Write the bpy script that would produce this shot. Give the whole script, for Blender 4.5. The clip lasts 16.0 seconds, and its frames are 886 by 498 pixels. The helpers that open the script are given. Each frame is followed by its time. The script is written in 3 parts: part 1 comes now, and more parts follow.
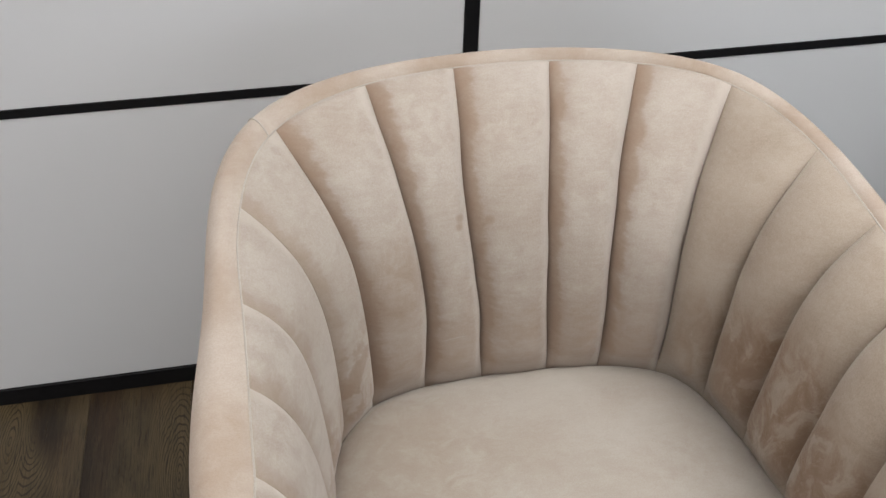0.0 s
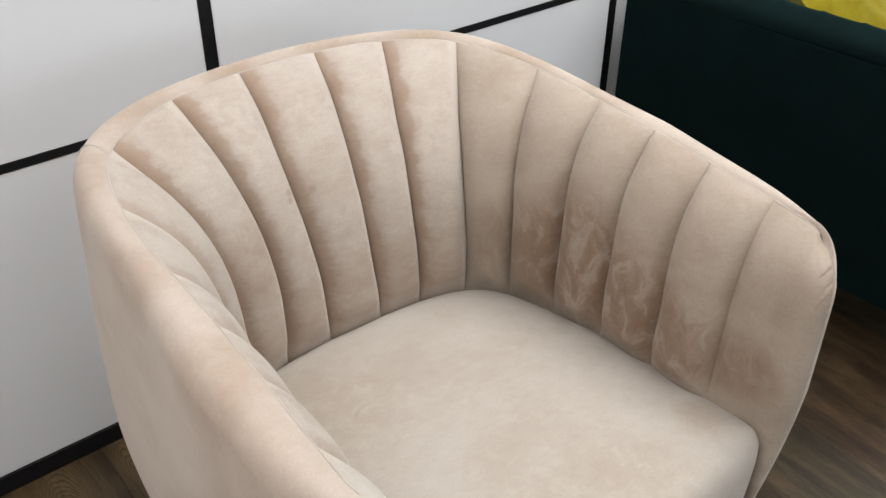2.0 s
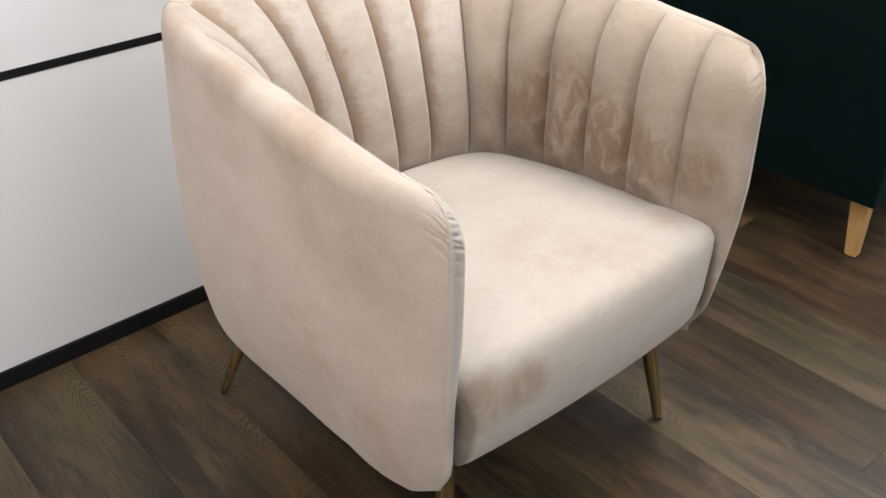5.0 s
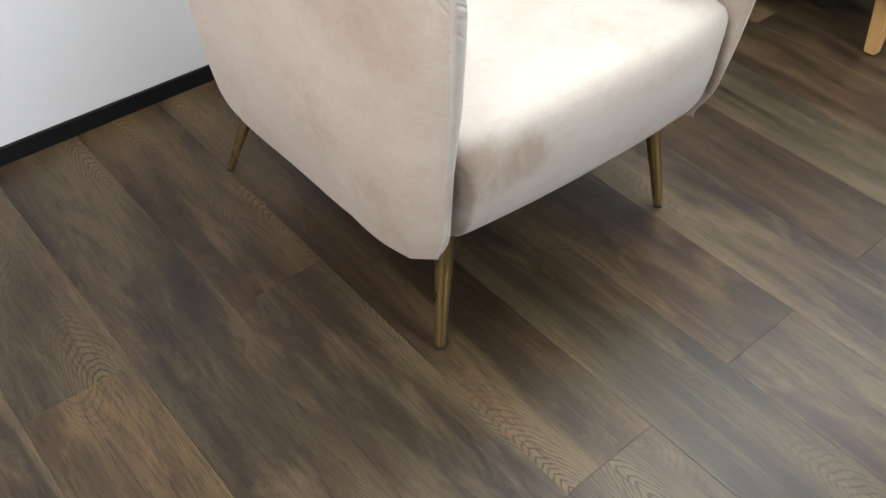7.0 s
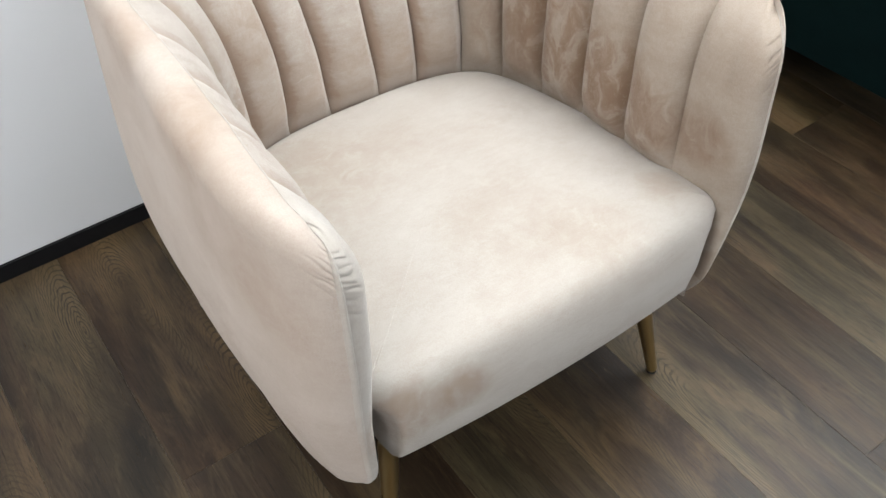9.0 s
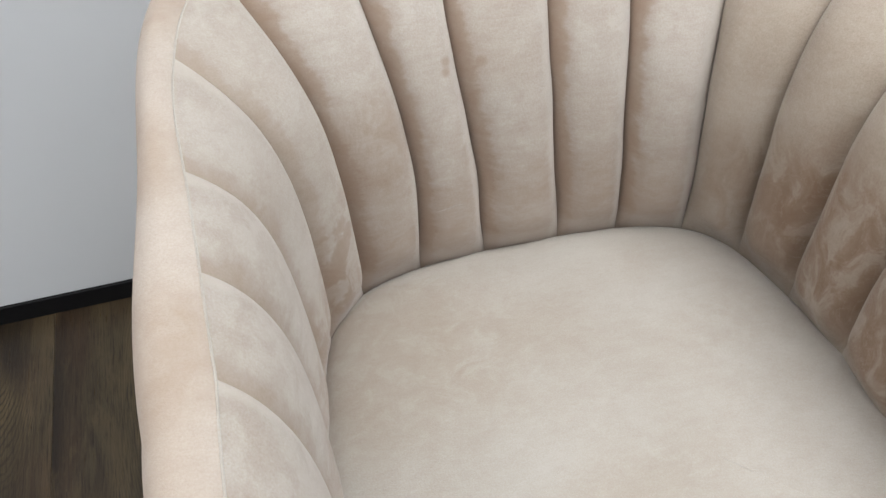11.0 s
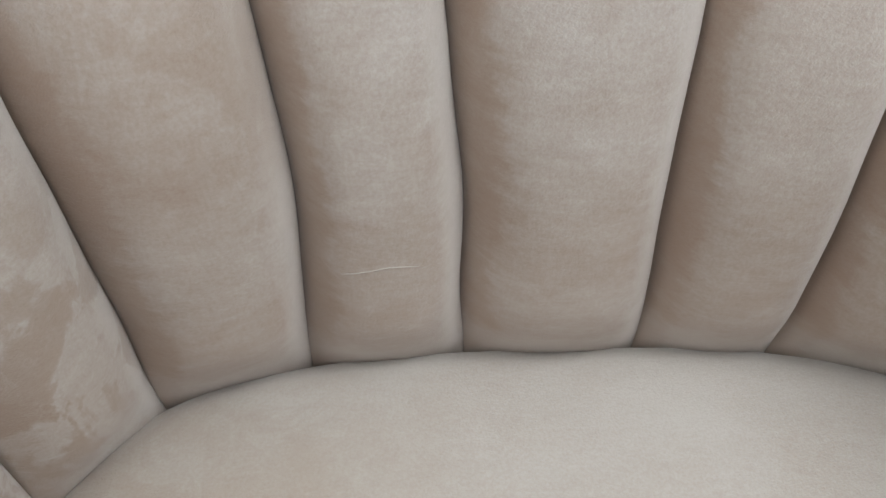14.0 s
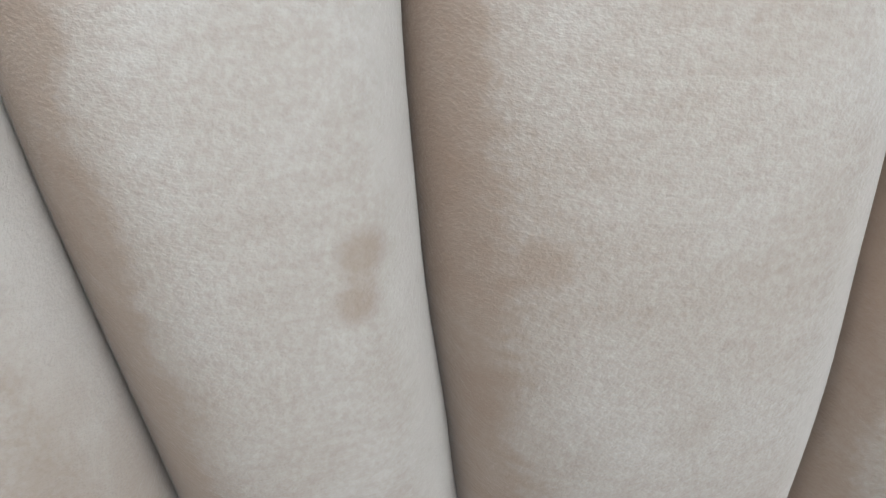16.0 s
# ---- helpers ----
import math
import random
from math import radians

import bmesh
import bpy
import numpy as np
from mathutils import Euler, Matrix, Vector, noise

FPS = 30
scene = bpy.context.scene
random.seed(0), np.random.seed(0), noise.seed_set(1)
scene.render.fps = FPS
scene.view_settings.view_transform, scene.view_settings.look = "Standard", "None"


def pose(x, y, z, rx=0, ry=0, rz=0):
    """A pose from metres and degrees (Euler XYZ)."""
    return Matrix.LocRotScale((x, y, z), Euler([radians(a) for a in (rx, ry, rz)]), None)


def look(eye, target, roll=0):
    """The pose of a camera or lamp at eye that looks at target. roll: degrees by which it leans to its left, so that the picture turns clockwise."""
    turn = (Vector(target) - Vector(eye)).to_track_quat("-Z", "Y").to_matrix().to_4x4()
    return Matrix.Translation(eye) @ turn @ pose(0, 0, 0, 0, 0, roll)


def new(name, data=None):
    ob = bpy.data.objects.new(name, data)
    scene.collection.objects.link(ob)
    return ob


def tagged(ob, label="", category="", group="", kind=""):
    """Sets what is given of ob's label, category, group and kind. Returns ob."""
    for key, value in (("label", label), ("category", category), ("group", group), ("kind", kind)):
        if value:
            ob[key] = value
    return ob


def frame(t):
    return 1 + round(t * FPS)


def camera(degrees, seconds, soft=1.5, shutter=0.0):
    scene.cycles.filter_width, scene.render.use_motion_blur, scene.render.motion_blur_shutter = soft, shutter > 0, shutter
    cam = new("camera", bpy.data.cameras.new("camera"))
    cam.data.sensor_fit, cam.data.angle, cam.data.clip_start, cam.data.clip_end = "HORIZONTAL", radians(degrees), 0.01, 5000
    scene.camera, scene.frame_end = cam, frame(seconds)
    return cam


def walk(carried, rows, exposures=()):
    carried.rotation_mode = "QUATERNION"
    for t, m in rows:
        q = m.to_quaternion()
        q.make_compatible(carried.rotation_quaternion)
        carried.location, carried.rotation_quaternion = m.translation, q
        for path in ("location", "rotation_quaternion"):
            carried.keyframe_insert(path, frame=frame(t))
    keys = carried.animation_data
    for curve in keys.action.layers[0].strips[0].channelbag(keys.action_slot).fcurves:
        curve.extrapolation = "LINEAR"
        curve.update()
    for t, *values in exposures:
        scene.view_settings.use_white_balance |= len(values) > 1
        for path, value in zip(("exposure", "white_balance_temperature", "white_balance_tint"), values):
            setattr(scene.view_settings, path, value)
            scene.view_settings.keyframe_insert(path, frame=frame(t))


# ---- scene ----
# ---------------------------------------------------------------- camera
cam = camera(51.7, 16.0)
PATH = [
    (0.0, pose(-0.2767, -0.5821, 1.4201, 48.54, -1.02, -11.09)),
    (0.5, pose(-0.3901, -0.6137, 1.4244, 49.63, -0.54, -19.81)),
    (1.0, pose(-0.4904, -0.6662, 1.4382, 50.95, -1.13, -28.07)),
    (1.5, pose(-0.5612, -0.6972, 1.4178, 52.53, -0.82, -34.68)),
    (2.0, pose(-0.6117, -0.7201, 1.3723, 55.26, -0.56, -39.32)),
    (2.5, pose(-0.6852, -0.7605, 1.3615, 57.23, -0.33, -41.15)),
    (3.0, pose(-0.7605, -0.8238, 1.3590, 60.69, -0.33, -41.35)),
    (3.2, pose(-0.7821, -0.8453, 1.3606, 61.57, -0.14, -41.26)),
    (5.5, pose(-0.9483, -1.0218, 1.2325, 54.04, -0.02, -41.34)),
    (6.0, pose(-0.9550, -1.0356, 1.2083, 50.21, -0.45, -40.65)),
    (6.5, pose(-0.9538, -1.0435, 1.2112, 47.60, -0.60, -40.28)),
    (7.0, pose(-0.9420, -1.0387, 1.2244, 45.60, -0.56, -40.06)),
    (7.5, pose(-0.9238, -1.0270, 1.2612, 43.55, -0.41, -39.79)),
    (8.0, pose(-0.8787, -1.0288, 1.3352, 42.52, 0.04, -39.09)),
    (8.5, pose(-0.7128, -0.9684, 1.3693, 42.96, 2.25, -36.78)),
    (9.0, pose(-0.5776, -0.9058, 1.3773, 44.26, 1.84, -35.08)),
    (9.5, pose(-0.5223, -0.8359, 1.3990, 44.45, 1.56, -31.54)),
    (10.0, pose(-0.4618, -0.7061, 1.3879, 44.52, 1.31, -27.39)),
    (10.2, pose(-0.4181, -0.6706, 1.3710, 44.51, 2.04, -24.67)),
    (12.3, pose(-0.1443, -0.2020, 1.0591, 37.32, -0.84, -5.60)),
    (12.5, pose(-0.1402, -0.1799, 1.0290, 36.93, -1.10, -5.09)),
    (13.0, pose(-0.1039, -0.1352, 0.9533, 36.76, -1.33, -4.02)),
    (13.5, pose(-0.0864, -0.0851, 0.9063, 36.64, -1.00, -3.46)),
    (14.0, pose(-0.0864, -0.0110, 0.8721, 35.75, -1.78, -4.15)),
    (14.5, pose(-0.0856, 0.0435, 0.8604, 35.80, -2.00, -4.49)),
    (15.0, pose(-0.0813, 0.0912, 0.8490, 37.11, -1.79, -5.11)),
    (15.5, pose(-0.0829, 0.1194, 0.8443, 37.78, -1.73, -5.51)),
    (16.0, pose(-0.0765, 0.1498, 0.8476, 38.70, -1.71, -5.99)),
]
EXPOSURES = [
    (0.0, -1.03, 6450, 10), (1.5, -0.81, 6450, 10), (3.2, -0.60, 6450, 9), (5.5, -0.26, 6550, 12), (6.2, -0.09, 6220, 8), (7.0, 0.03, 6160, 8),
    (8.5, -0.18, 6080, 7), (9.5, -0.34, 6080, 7), (10.2, -0.52, 6150, 7), (12.5, -0.90, 5900, 7), (14.5, -0.81, 5880, 6), (15.5, -0.83, 5660, 3), (16.0, -0.81, 5640, 3),
]
walk(cam, PATH, EXPOSURES)

# ---------------------------------------------------------------- light
world = bpy.data.worlds.new("sky")
scene.world = world
world.use_nodes = True
sky = world.node_tree.nodes.new("ShaderNodeTexSky")
sky.sky_type, sky.sun_disc = "NISHITA", False
sky.sun_elevation, sky.sun_rotation = radians(38), radians(120)
world.node_tree.links.new(sky.outputs[0], world.node_tree.nodes["Background"].inputs[0])
world.node_tree.nodes["Background"].inputs[1].default_value = 0.06

# the room: inner faces of its walls, floor at 0
X0, X1, Y0, Y1, H = -3.4, 5.2, -4.6, 0.692, 2.75


def area_lamp(name, where, target, wide, high, watts, color):
    data = bpy.data.lights.new(name, "AREA")
    data.shape, data.size, data.size_y, data.energy, data.color = "RECTANGLE", wide, high, watts, color
    ob = new(name, data)
    ob.matrix_world = look(where, target)
    return ob


# windows out of view, lamps added; the left one brightens the chair's side
area_lamp("left_fill_light", (X0 - 0.02, -1.3, 1.78), (0, -1.3, 1.4), 3.0, 1.2, 78, (1.0, 0.88, 0.78))
area_lamp("window_light_right", (X1 + 0.02, -1.7, 1.78), (0, -1.7, 1.5), 3.2, 1.2, 22, (0.80, 0.91, 1.0))
area_lamp("window_light_front", (0.6, Y0 - 0.02, 1.78), (0.6, 0, 1.5), 3.0, 1.2, 92, (0.97, 0.98, 1.0))
# panel lamps assumed in an unseen ceiling, placed and dimmed to suit the shading
CEILING_LIGHTS = [(1.05, -0.10, 70), (-0.75, -0.35, 20), (2.7, -0.5, 24), (-1.9, -0.8, 26), (0.4, -1.8, 16), (2.6, -2.2, 12)]
for lx, ly, watts in CEILING_LIGHTS:
    area_lamp("panel_light", (lx, ly, H - 0.03), (lx, ly, 0), 1.16, 0.86, watts, (1.0, 0.97, 0.93) if lx < 2 else (0.90, 0.97, 1.0))


# ---------------------------------------------------------------- materials
def shader(name):
    m = bpy.data.materials.new(name)
    m.use_nodes = True
    return m, m.node_tree, m.node_tree.nodes["Principled BSDF"]


def node(tree, kind, **values):
    n = tree.nodes.new(kind)
    for key, value in values.items():
        if key in n.inputs:
            n.inputs[key].default_value = value
    return n


def coords(tree, scale=(1, 1, 1), turn=(0, 0, 0)):
    t = tree.nodes.new("ShaderNodeTexCoord")
    m = tree.nodes.new("ShaderNodeMapping")
    m.inputs["Scale"].default_value = scale
    m.inputs["Rotation"].default_value = turn
    tree.links.new(t.outputs["Object"], m.inputs["Vector"])
    return m.outputs["Vector"]


def noise_tex(tree, vec, scale, detail=4.0, rough=0.55, distort=0.0):
    n = node(tree, "ShaderNodeTexNoise", Scale=scale, Detail=detail, Roughness=rough, Distortion=distort)
    tree.links.new(vec, n.inputs["Vector"])
    return n.outputs["Fac"]


def ramp(tree, fac, stops):
    r = tree.nodes.new("ShaderNodeValToRGB")
    tree.links.new(fac, r.inputs["Fac"])
    e = r.color_ramp.elements
    while len(e) < len(stops):
        e.new(0.5)
    for el, (p, c) in zip(e, stops):
        el.position = p
        el.color = (c, c, c, 1) if isinstance(c, (int, float)) else (*c, 1)
    return r.outputs["Color"]


def mix(tree, fac, a, b, kind="MIX"):
    n = tree.nodes.new("ShaderNodeMix")
    n.data_type, n.blend_type = "RGBA", kind
    for socket, value in ((n.inputs[0], fac), (n.inputs[6], a), (n.inputs[7], b)):
        if isinstance(value, (int, float)):
            socket.default_value = value
        elif isinstance(value, tuple):
            socket.default_value = (*value, 1)
        else:
            tree.links.new(value, socket)
    return n.outputs[2]


def bump(tree, bsdf, height, strength, distance, before=None):
    b = node(tree, "ShaderNodeBump", Strength=strength, Distance=distance)
    tree.links.new(height, b.inputs["Height"])
    if before is not None:
        tree.links.new(before, b.inputs["Normal"])
    tree.links.new(b.outputs["Normal"], bsdf.inputs["Normal"])
    return b.outputs["Normal"]


def velvet(name, dark, light, sheen, tint, nap=1.0, sheen_rough=0.35, spread=0.68, spots=(), painted_shading=0.0):
    m, t, b = shader(name)
    v = coords(t)
    # brushed nap: soft clouds, sparse finger marks, then the pile itself
    clouds = noise_tex(t, coords(t, (1, 1, 1.7)), 6.5, 9.0, 0.62, 0.3)
    marks = noise_tex(t, v, 38.0, 3.0, 0.5, 0.5)
    pile = noise_tex(t, v, 620.0, 2.0, 0.6)
    where = noise_tex(t, v, 5.3, 2.0, 0.5, 0.2)
    a = mix(t, 0.28, ramp(t, clouds, [(0.36, 0.0), (0.60, 1.0)]), ramp(t, noise_tex(t, coords(t, (1, 1, 1.5)), 19.0, 6.0, 0.6, 0.4), [(0.38, 0.0), (0.6, 1.0)]))
    c = ramp(t, marks, [(0.42, 0.0), (0.58, 1.0)])
    w = ramp(t, where, [(spread - 0.18, 0.0), (spread, min(1.0, 0.6 * nap))])
    fac = mix(t, w, a, c)
    streaks = noise_tex(t, coords(t, (0.45, 1.2, 2.4)), 95.0, 6.0, 0.7, 0.5)
    fac = mix(t, 0.30, fac, ramp(t, streaks, [(0.34, 0.0), (0.66, 1.0)]))
    fac = mix(t, 0.28, fac, ramp(t, pile, [(0.36, 0.0), (0.64, 1.0)]))
    fac = mix(t, 0.11, fac, ramp(t, noise_tex(t, coords(t, (1, 1, 0.14)), 640.0, 2.0, 0.6), [(0.38, 0.0), (0.62, 1.0)]))
    fac = ramp(t, fac, [(0.06, 0.0), (0.82, 1.0)])
    col, rub_and_shade = mix(t, fac, dark, light), tuple(k * c for k, c in zip((0.775, 0.655, 0.560), dark))
    if painted_shading:
        # turned pile and painted shade: uneven dark edge on one side of each channel, painted highlight along the other
        across_attr = t.nodes.new("ShaderNodeAttribute")
        across_attr.attribute_name = "across"

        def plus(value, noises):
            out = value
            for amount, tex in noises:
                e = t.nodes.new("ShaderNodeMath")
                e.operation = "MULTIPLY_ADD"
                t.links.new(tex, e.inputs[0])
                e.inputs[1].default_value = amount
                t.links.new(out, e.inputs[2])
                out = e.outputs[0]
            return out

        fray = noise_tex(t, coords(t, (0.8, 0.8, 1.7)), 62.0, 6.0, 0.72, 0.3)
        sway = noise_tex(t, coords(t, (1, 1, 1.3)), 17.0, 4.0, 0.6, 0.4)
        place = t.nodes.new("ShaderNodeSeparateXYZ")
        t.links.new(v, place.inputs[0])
        side = plus(across_attr.outputs["Fac"], [(0.34, sway), (0.20, fray)])
        col = mix(t, ramp(t, side, [(0.29, painted_shading), (0.40, painted_shading * 0.72), (0.46, painted_shading * 0.22), (0.56, 0.0)]), col, rub_and_shade)
        # browner streaks across the lower half, strongest above the foot
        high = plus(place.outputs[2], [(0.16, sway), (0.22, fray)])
        col = mix(t, ramp(t, high, [(0.67, painted_shading * 0.62), (0.72, painted_shading * 0.42), (0.84, 0.0)]), col, rub_and_shade)
        # painted highlight: pale along the far side and the foot
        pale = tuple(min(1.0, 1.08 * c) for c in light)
        pale_noise = noise_tex(t, v, 60.0, 4.0, 0.6, 0.3)
        col = mix(t, ramp(t, plus(across_attr.outputs["Fac"], [(0.16, pale_noise)]), [(0.91, 0.0), (1.0, 0.62)]), col, pale)
        col = mix(t, ramp(t, plus(place.outputs[2], [(0.03, pale_noise)]), [(0.478, painted_shading * 0.3), (0.494, 0.0)]), col, pale)
    # rubbed places and painted shade spots, with ragged edges: place, radius, strength, how far broken up by finger
    # strokes
    ragged = t.nodes.new("ShaderNodeVectorMath")
    ragged.operation = "MULTIPLY_ADD"
    jitter = node(t, "ShaderNodeTexNoise", Scale=26.0, Detail=4.0)
    t.links.new(v, jitter.inputs["Vector"])
    t.links.new(jitter.outputs["Color"], ragged.inputs[0])
    ragged.inputs[2].default_value = (0, 0, 0)
    t.links.new(v, ragged.inputs[2])
    strokes = ramp(t, noise_tex(t, coords(t, (1, 1, 0.55), (0.5, 0.3, 0)), 36.0, 6.0, 0.62, 0.8), [(0.40, 0.05), (0.49, 0.6), (0.62, 1.0)])
    dabs = ramp(t, noise_tex(t, coords(t, (1, 1, 0.8), (0.5, 0.3, 0)), 30.0, 5.0, 0.6, 0.6), [(0.45, 0.0), (0.50, 0.8), (0.57, 1.0)])
    hairs = ramp(t, noise_tex(t, coords(t, (1, 1, 0.8), (0.2, 0.9, 0)), 44.0, 5.0, 0.6, 1.2), [(0.484, 0.0), (0.500, 0.35), (0.516, 0.0)])
    for spot, radius, strength, broken in spots:
        amount = min(0.05, radius * 0.9)
        if spots[0][1] < 0.02:
            amount = 0.006
        ragged.inputs[1].default_value = (amount, amount, amount)
        far = t.nodes.new("ShaderNodeVectorMath")
        far.operation = "DISTANCE"
        far.inputs[1].default_value = tuple(p + amount / 2 for p in spot)
        t.links.new(ragged.outputs[0], far.inputs[0])
        dim = t.nodes.new("ShaderNodeMath")
        dim.operation = "DIVIDE"
        t.links.new(far.outputs["Value"], dim.inputs[0])
        dim.inputs[1].default_value = radius * 1.6
        inside = ramp(t, dim.outputs[0], [(0.40, strength), (0.80, 0.0)])
        inside = mix(t, broken, inside, mix(t, 1.0, inside, dabs if broken > 0.88 else strokes, "MULTIPLY"))
        col = mix(t, inside, col, rub_and_shade)
        if broken > 0.6:
            col = mix(t, mix(t, 1.0, inside, hairs, "MULTIPLY"), col, light)
    t.links.new(col, b.inputs["Base Color"])
    b.inputs["Roughness"].default_value = 0.9
    b.inputs["Specular IOR Level"].default_value = 0.06
    b.inputs["Sheen Weight"].default_value = sheen
    b.inputs["Sheen Roughness"].default_value = sheen_rough
    b.inputs["Sheen Tint"].default_value = (*tint, 1)
    n1 = bump(t, b, clouds, 0.25, 0.004)
    weave = mix(t, 0.45, noise_tex(t, coords(t, (1, 1, 1.7)), 900.0, 2.0, 0.6), noise_tex(t, coords(t, (0.6, 0.6, 1.5)), 340.0, 3.0, 0.6, 0.4))
    bump(t, b, weave, 0.62, 0.0011, n1)
    return m


def plain(name, color, rough, metal=0.0, spot=0.06, scale=30.0, relief=0.0, stretch=(1, 1, 1)):
    m, t, b = shader(name)
    v = coords(t, stretch)
    n = noise_tex(t, v, scale, 5.0, 0.6)
    low = tuple(max(0.0, c * (1 - spot * 2)) for c in color)
    high = tuple(min(1.0, c * (1 + spot)) for c in color)
    t.links.new(mix(t, n, low, high), b.inputs["Base Color"])
    r = ramp(t, noise_tex(t, v, scale * 0.4, 4.0), [(0.3, max(0.02, rough * 0.8)), (0.75, min(1.0, rough * 1.25))])
    t.links.new(r, b.inputs["Roughness"])
    b.inputs["Metallic"].default_value = metal
    if relief:
        bump(t, b, n, 0.3, relief)
    return m


def wood_floor(name, stain=(1.0, 1.0, 1.0)):
    m, t, b = shader(name)
    info = t.nodes.new("ShaderNodeObjectInfo")
    tc = t.nodes.new("ShaderNodeTexCoord")
    geo = t.nodes.new("ShaderNodeNewGeometry")
    shift = t.nodes.new("ShaderNodeVectorMath")
    shift.operation = "MULTIPLY_ADD"
    cx = t.nodes.new("ShaderNodeCombineXYZ")
    for k in range(3):
        t.links.new(info.outputs["Random"], cx.inputs[k])
    t.links.new(cx.outputs[0], shift.inputs[0])
    shift.inputs[1].default_value = (37.0, 71.0, 13.0)
    t.links.new(geo.outputs["Position"], shift.inputs[2])

    def scaled(s):
        mp = t.nodes.new("ShaderNodeMapping")
        mp.inputs["Scale"].default_value = s
        t.links.new(shift.outputs[0], mp.inputs["Vector"])
        return mp.outputs["Vector"]

    # long bands of stain, straight grain, worn flecks, knots with their rings, and open pores
    broad = noise_tex(t, scaled((5.0, 0.9, 1)), 1.5, 4.0, 0.6, 0.5)
    bands = noise_tex(t, scaled((15.0, 1.0, 1)), 1.0, 4.0, 0.6, 0.5)
    hue = noise_tex(t, scaled((4.0, 1.6, 1)), 1.3, 3.0, 0.55, 0.4)
    mottle = noise_tex(t, scaled((14.0, 4.0, 1)), 1.0, 5.0, 0.68, 0.8)
    fine = noise_tex(t, scaled((300.0, 14.0, 1)), 1.0, 6.0, 0.74, 0.8)
    scratch = noise_tex(t, scaled((330.0, 26.0, 1)), 1.0, 5.0, 0.75, 0.6)
    gather = noise_tex(t, scaled((11.0, 3.0, 1)), 1.0, 3.0, 0.6)
    pores = noise_tex(t, scaled((460.0, 14.0, 1)), 1.0, 3.0, 0.6)
    knots = node(t, "ShaderNodeTexVoronoi", Scale=1.0)
    knots.voronoi_dimensions = "2D"
    t.links.new(scaled((5.2, 1.15, 1)), knots.inputs["Vector"])
    wander = noise_tex(t, scaled((22.0, 6.0, 1)), 1.0, 3.0, 0.6, 0.3)
    phase = t.nodes.new("ShaderNodeMath")
    phase.operation = "MULTIPLY_ADD"
    t.links.new(knots.outputs["Distance"], phase.inputs[0])
    phase.inputs[1].default_value = 320.0
    lead = t.nodes.new("ShaderNodeMath")
    lead.operation = "MULTIPLY"
    t.links.new(wander, lead.inputs[0])
    lead.inputs[1].default_value = 26.0
    t.links.new(lead.outputs[0], phase.inputs[2])
    wave = t.nodes.new("ShaderNodeMath")
    wave.operation = "SINE"
    t.links.new(phase.outputs[0], wave.inputs[0])
    rings = ramp(t, wave.outputs[0], [(0.50, 0.0), (0.76, 0.75)])
    patch = ramp(t, noise_tex(t, scaled((8.0, 1.6, 1)), 1.0, 2.0, 0.5), [(0.44, 0.0), (0.56, 1.0)])
    near = ramp(t, knots.outputs["Distance"], [(0.16, 1.0), (0.50, 0.0)])
    lighter = mix(t, ramp(t, hue, [(0.40, 0.0), (0.60, 1.0)]), (0.086, 0.068, 0.039), (0.088, 0.055, 0.032))
    base = mix(t, ramp(t, broad, [(0.28, 0.0), (0.74, 1.0)]), (0.014, 0.0098, 0.0066), lighter)
    base = mix(t, ramp(t, bands, [(0.38, 0.62), (0.54, 0.0)]), base, (0.014, 0.0100, 0.0070))
    base = mix(t, ramp(t, bands, [(0.54, 0.0), (0.70, 0.42)]), base, (0.140, 0.108, 0.060))
    base = mix(t, ramp(t, mottle, [(0.50, 0.0), (0.70, 0.50)]), base, (0.140, 0.098, 0.054))
    figure = mix(t, 1.0, patch, near, "MULTIPLY")
    base = mix(t, mix(t, 1.0, figure, (0.6, 0.6, 0.6), "MULTIPLY"), base, (0.150, 0.110, 0.058))
    base = mix(t, mix(t, 1.0, rings, figure, "MULTIPLY"), base, (0.016, 0.012, 0.008))
    base = mix(t, ramp(t, fine, [(0.50, 0.0), (0.60, 0.40)]), base, (0.012, 0.0095, 0.008))
    base = mix(t, ramp(t, fine, [(0.33, 0.30), (0.43, 0.0)]), base, (0.120, 0.090, 0.056))
    marks = mix(t, 1.0, ramp(t, scratch, [(0.56, 0.0), (0.62, 0.5)]), ramp(t, gather, [(0.40, 0.15), (0.62, 1.0)]), "MULTIPLY")
    base = mix(t, marks, base, (0.006, 0.005, 0.0045))
    worn = mix(t, 1.0, ramp(t, scratch, [(0.32, 0.6), (0.37, 0.0)]), ramp(t, gather, [(0.38, 1.0), (0.50, 0.0)]), "MULTIPLY")
    base = mix(t, worn, base, (0.240, 0.170, 0.092))
    base = mix(t, ramp(t, pores, [(0.32, 0.7), (0.40, 0.0)]), base, (0.009, 0.007, 0.006))
    tone = ramp(t, info.outputs["Random"], [(0.0, tuple(0.78 * k for k in stain)), (1.0, tuple(1.08 * k for k in stain))])
    t.links.new(mix(t, 1.0, base, tone, "MULTIPLY"), b.inputs["Base Color"])
    t.links.new(ramp(t, fine, [(0.2, 0.24), (0.8, 0.36)]), b.inputs["Roughness"])
    b.inputs["Specular IOR Level"].default_value = 0.28
    n1 = bump(t, b, fine, 0.5, 0.0016)
    bump(t, b, pores, 0.25, 0.0008, n1)
    return m


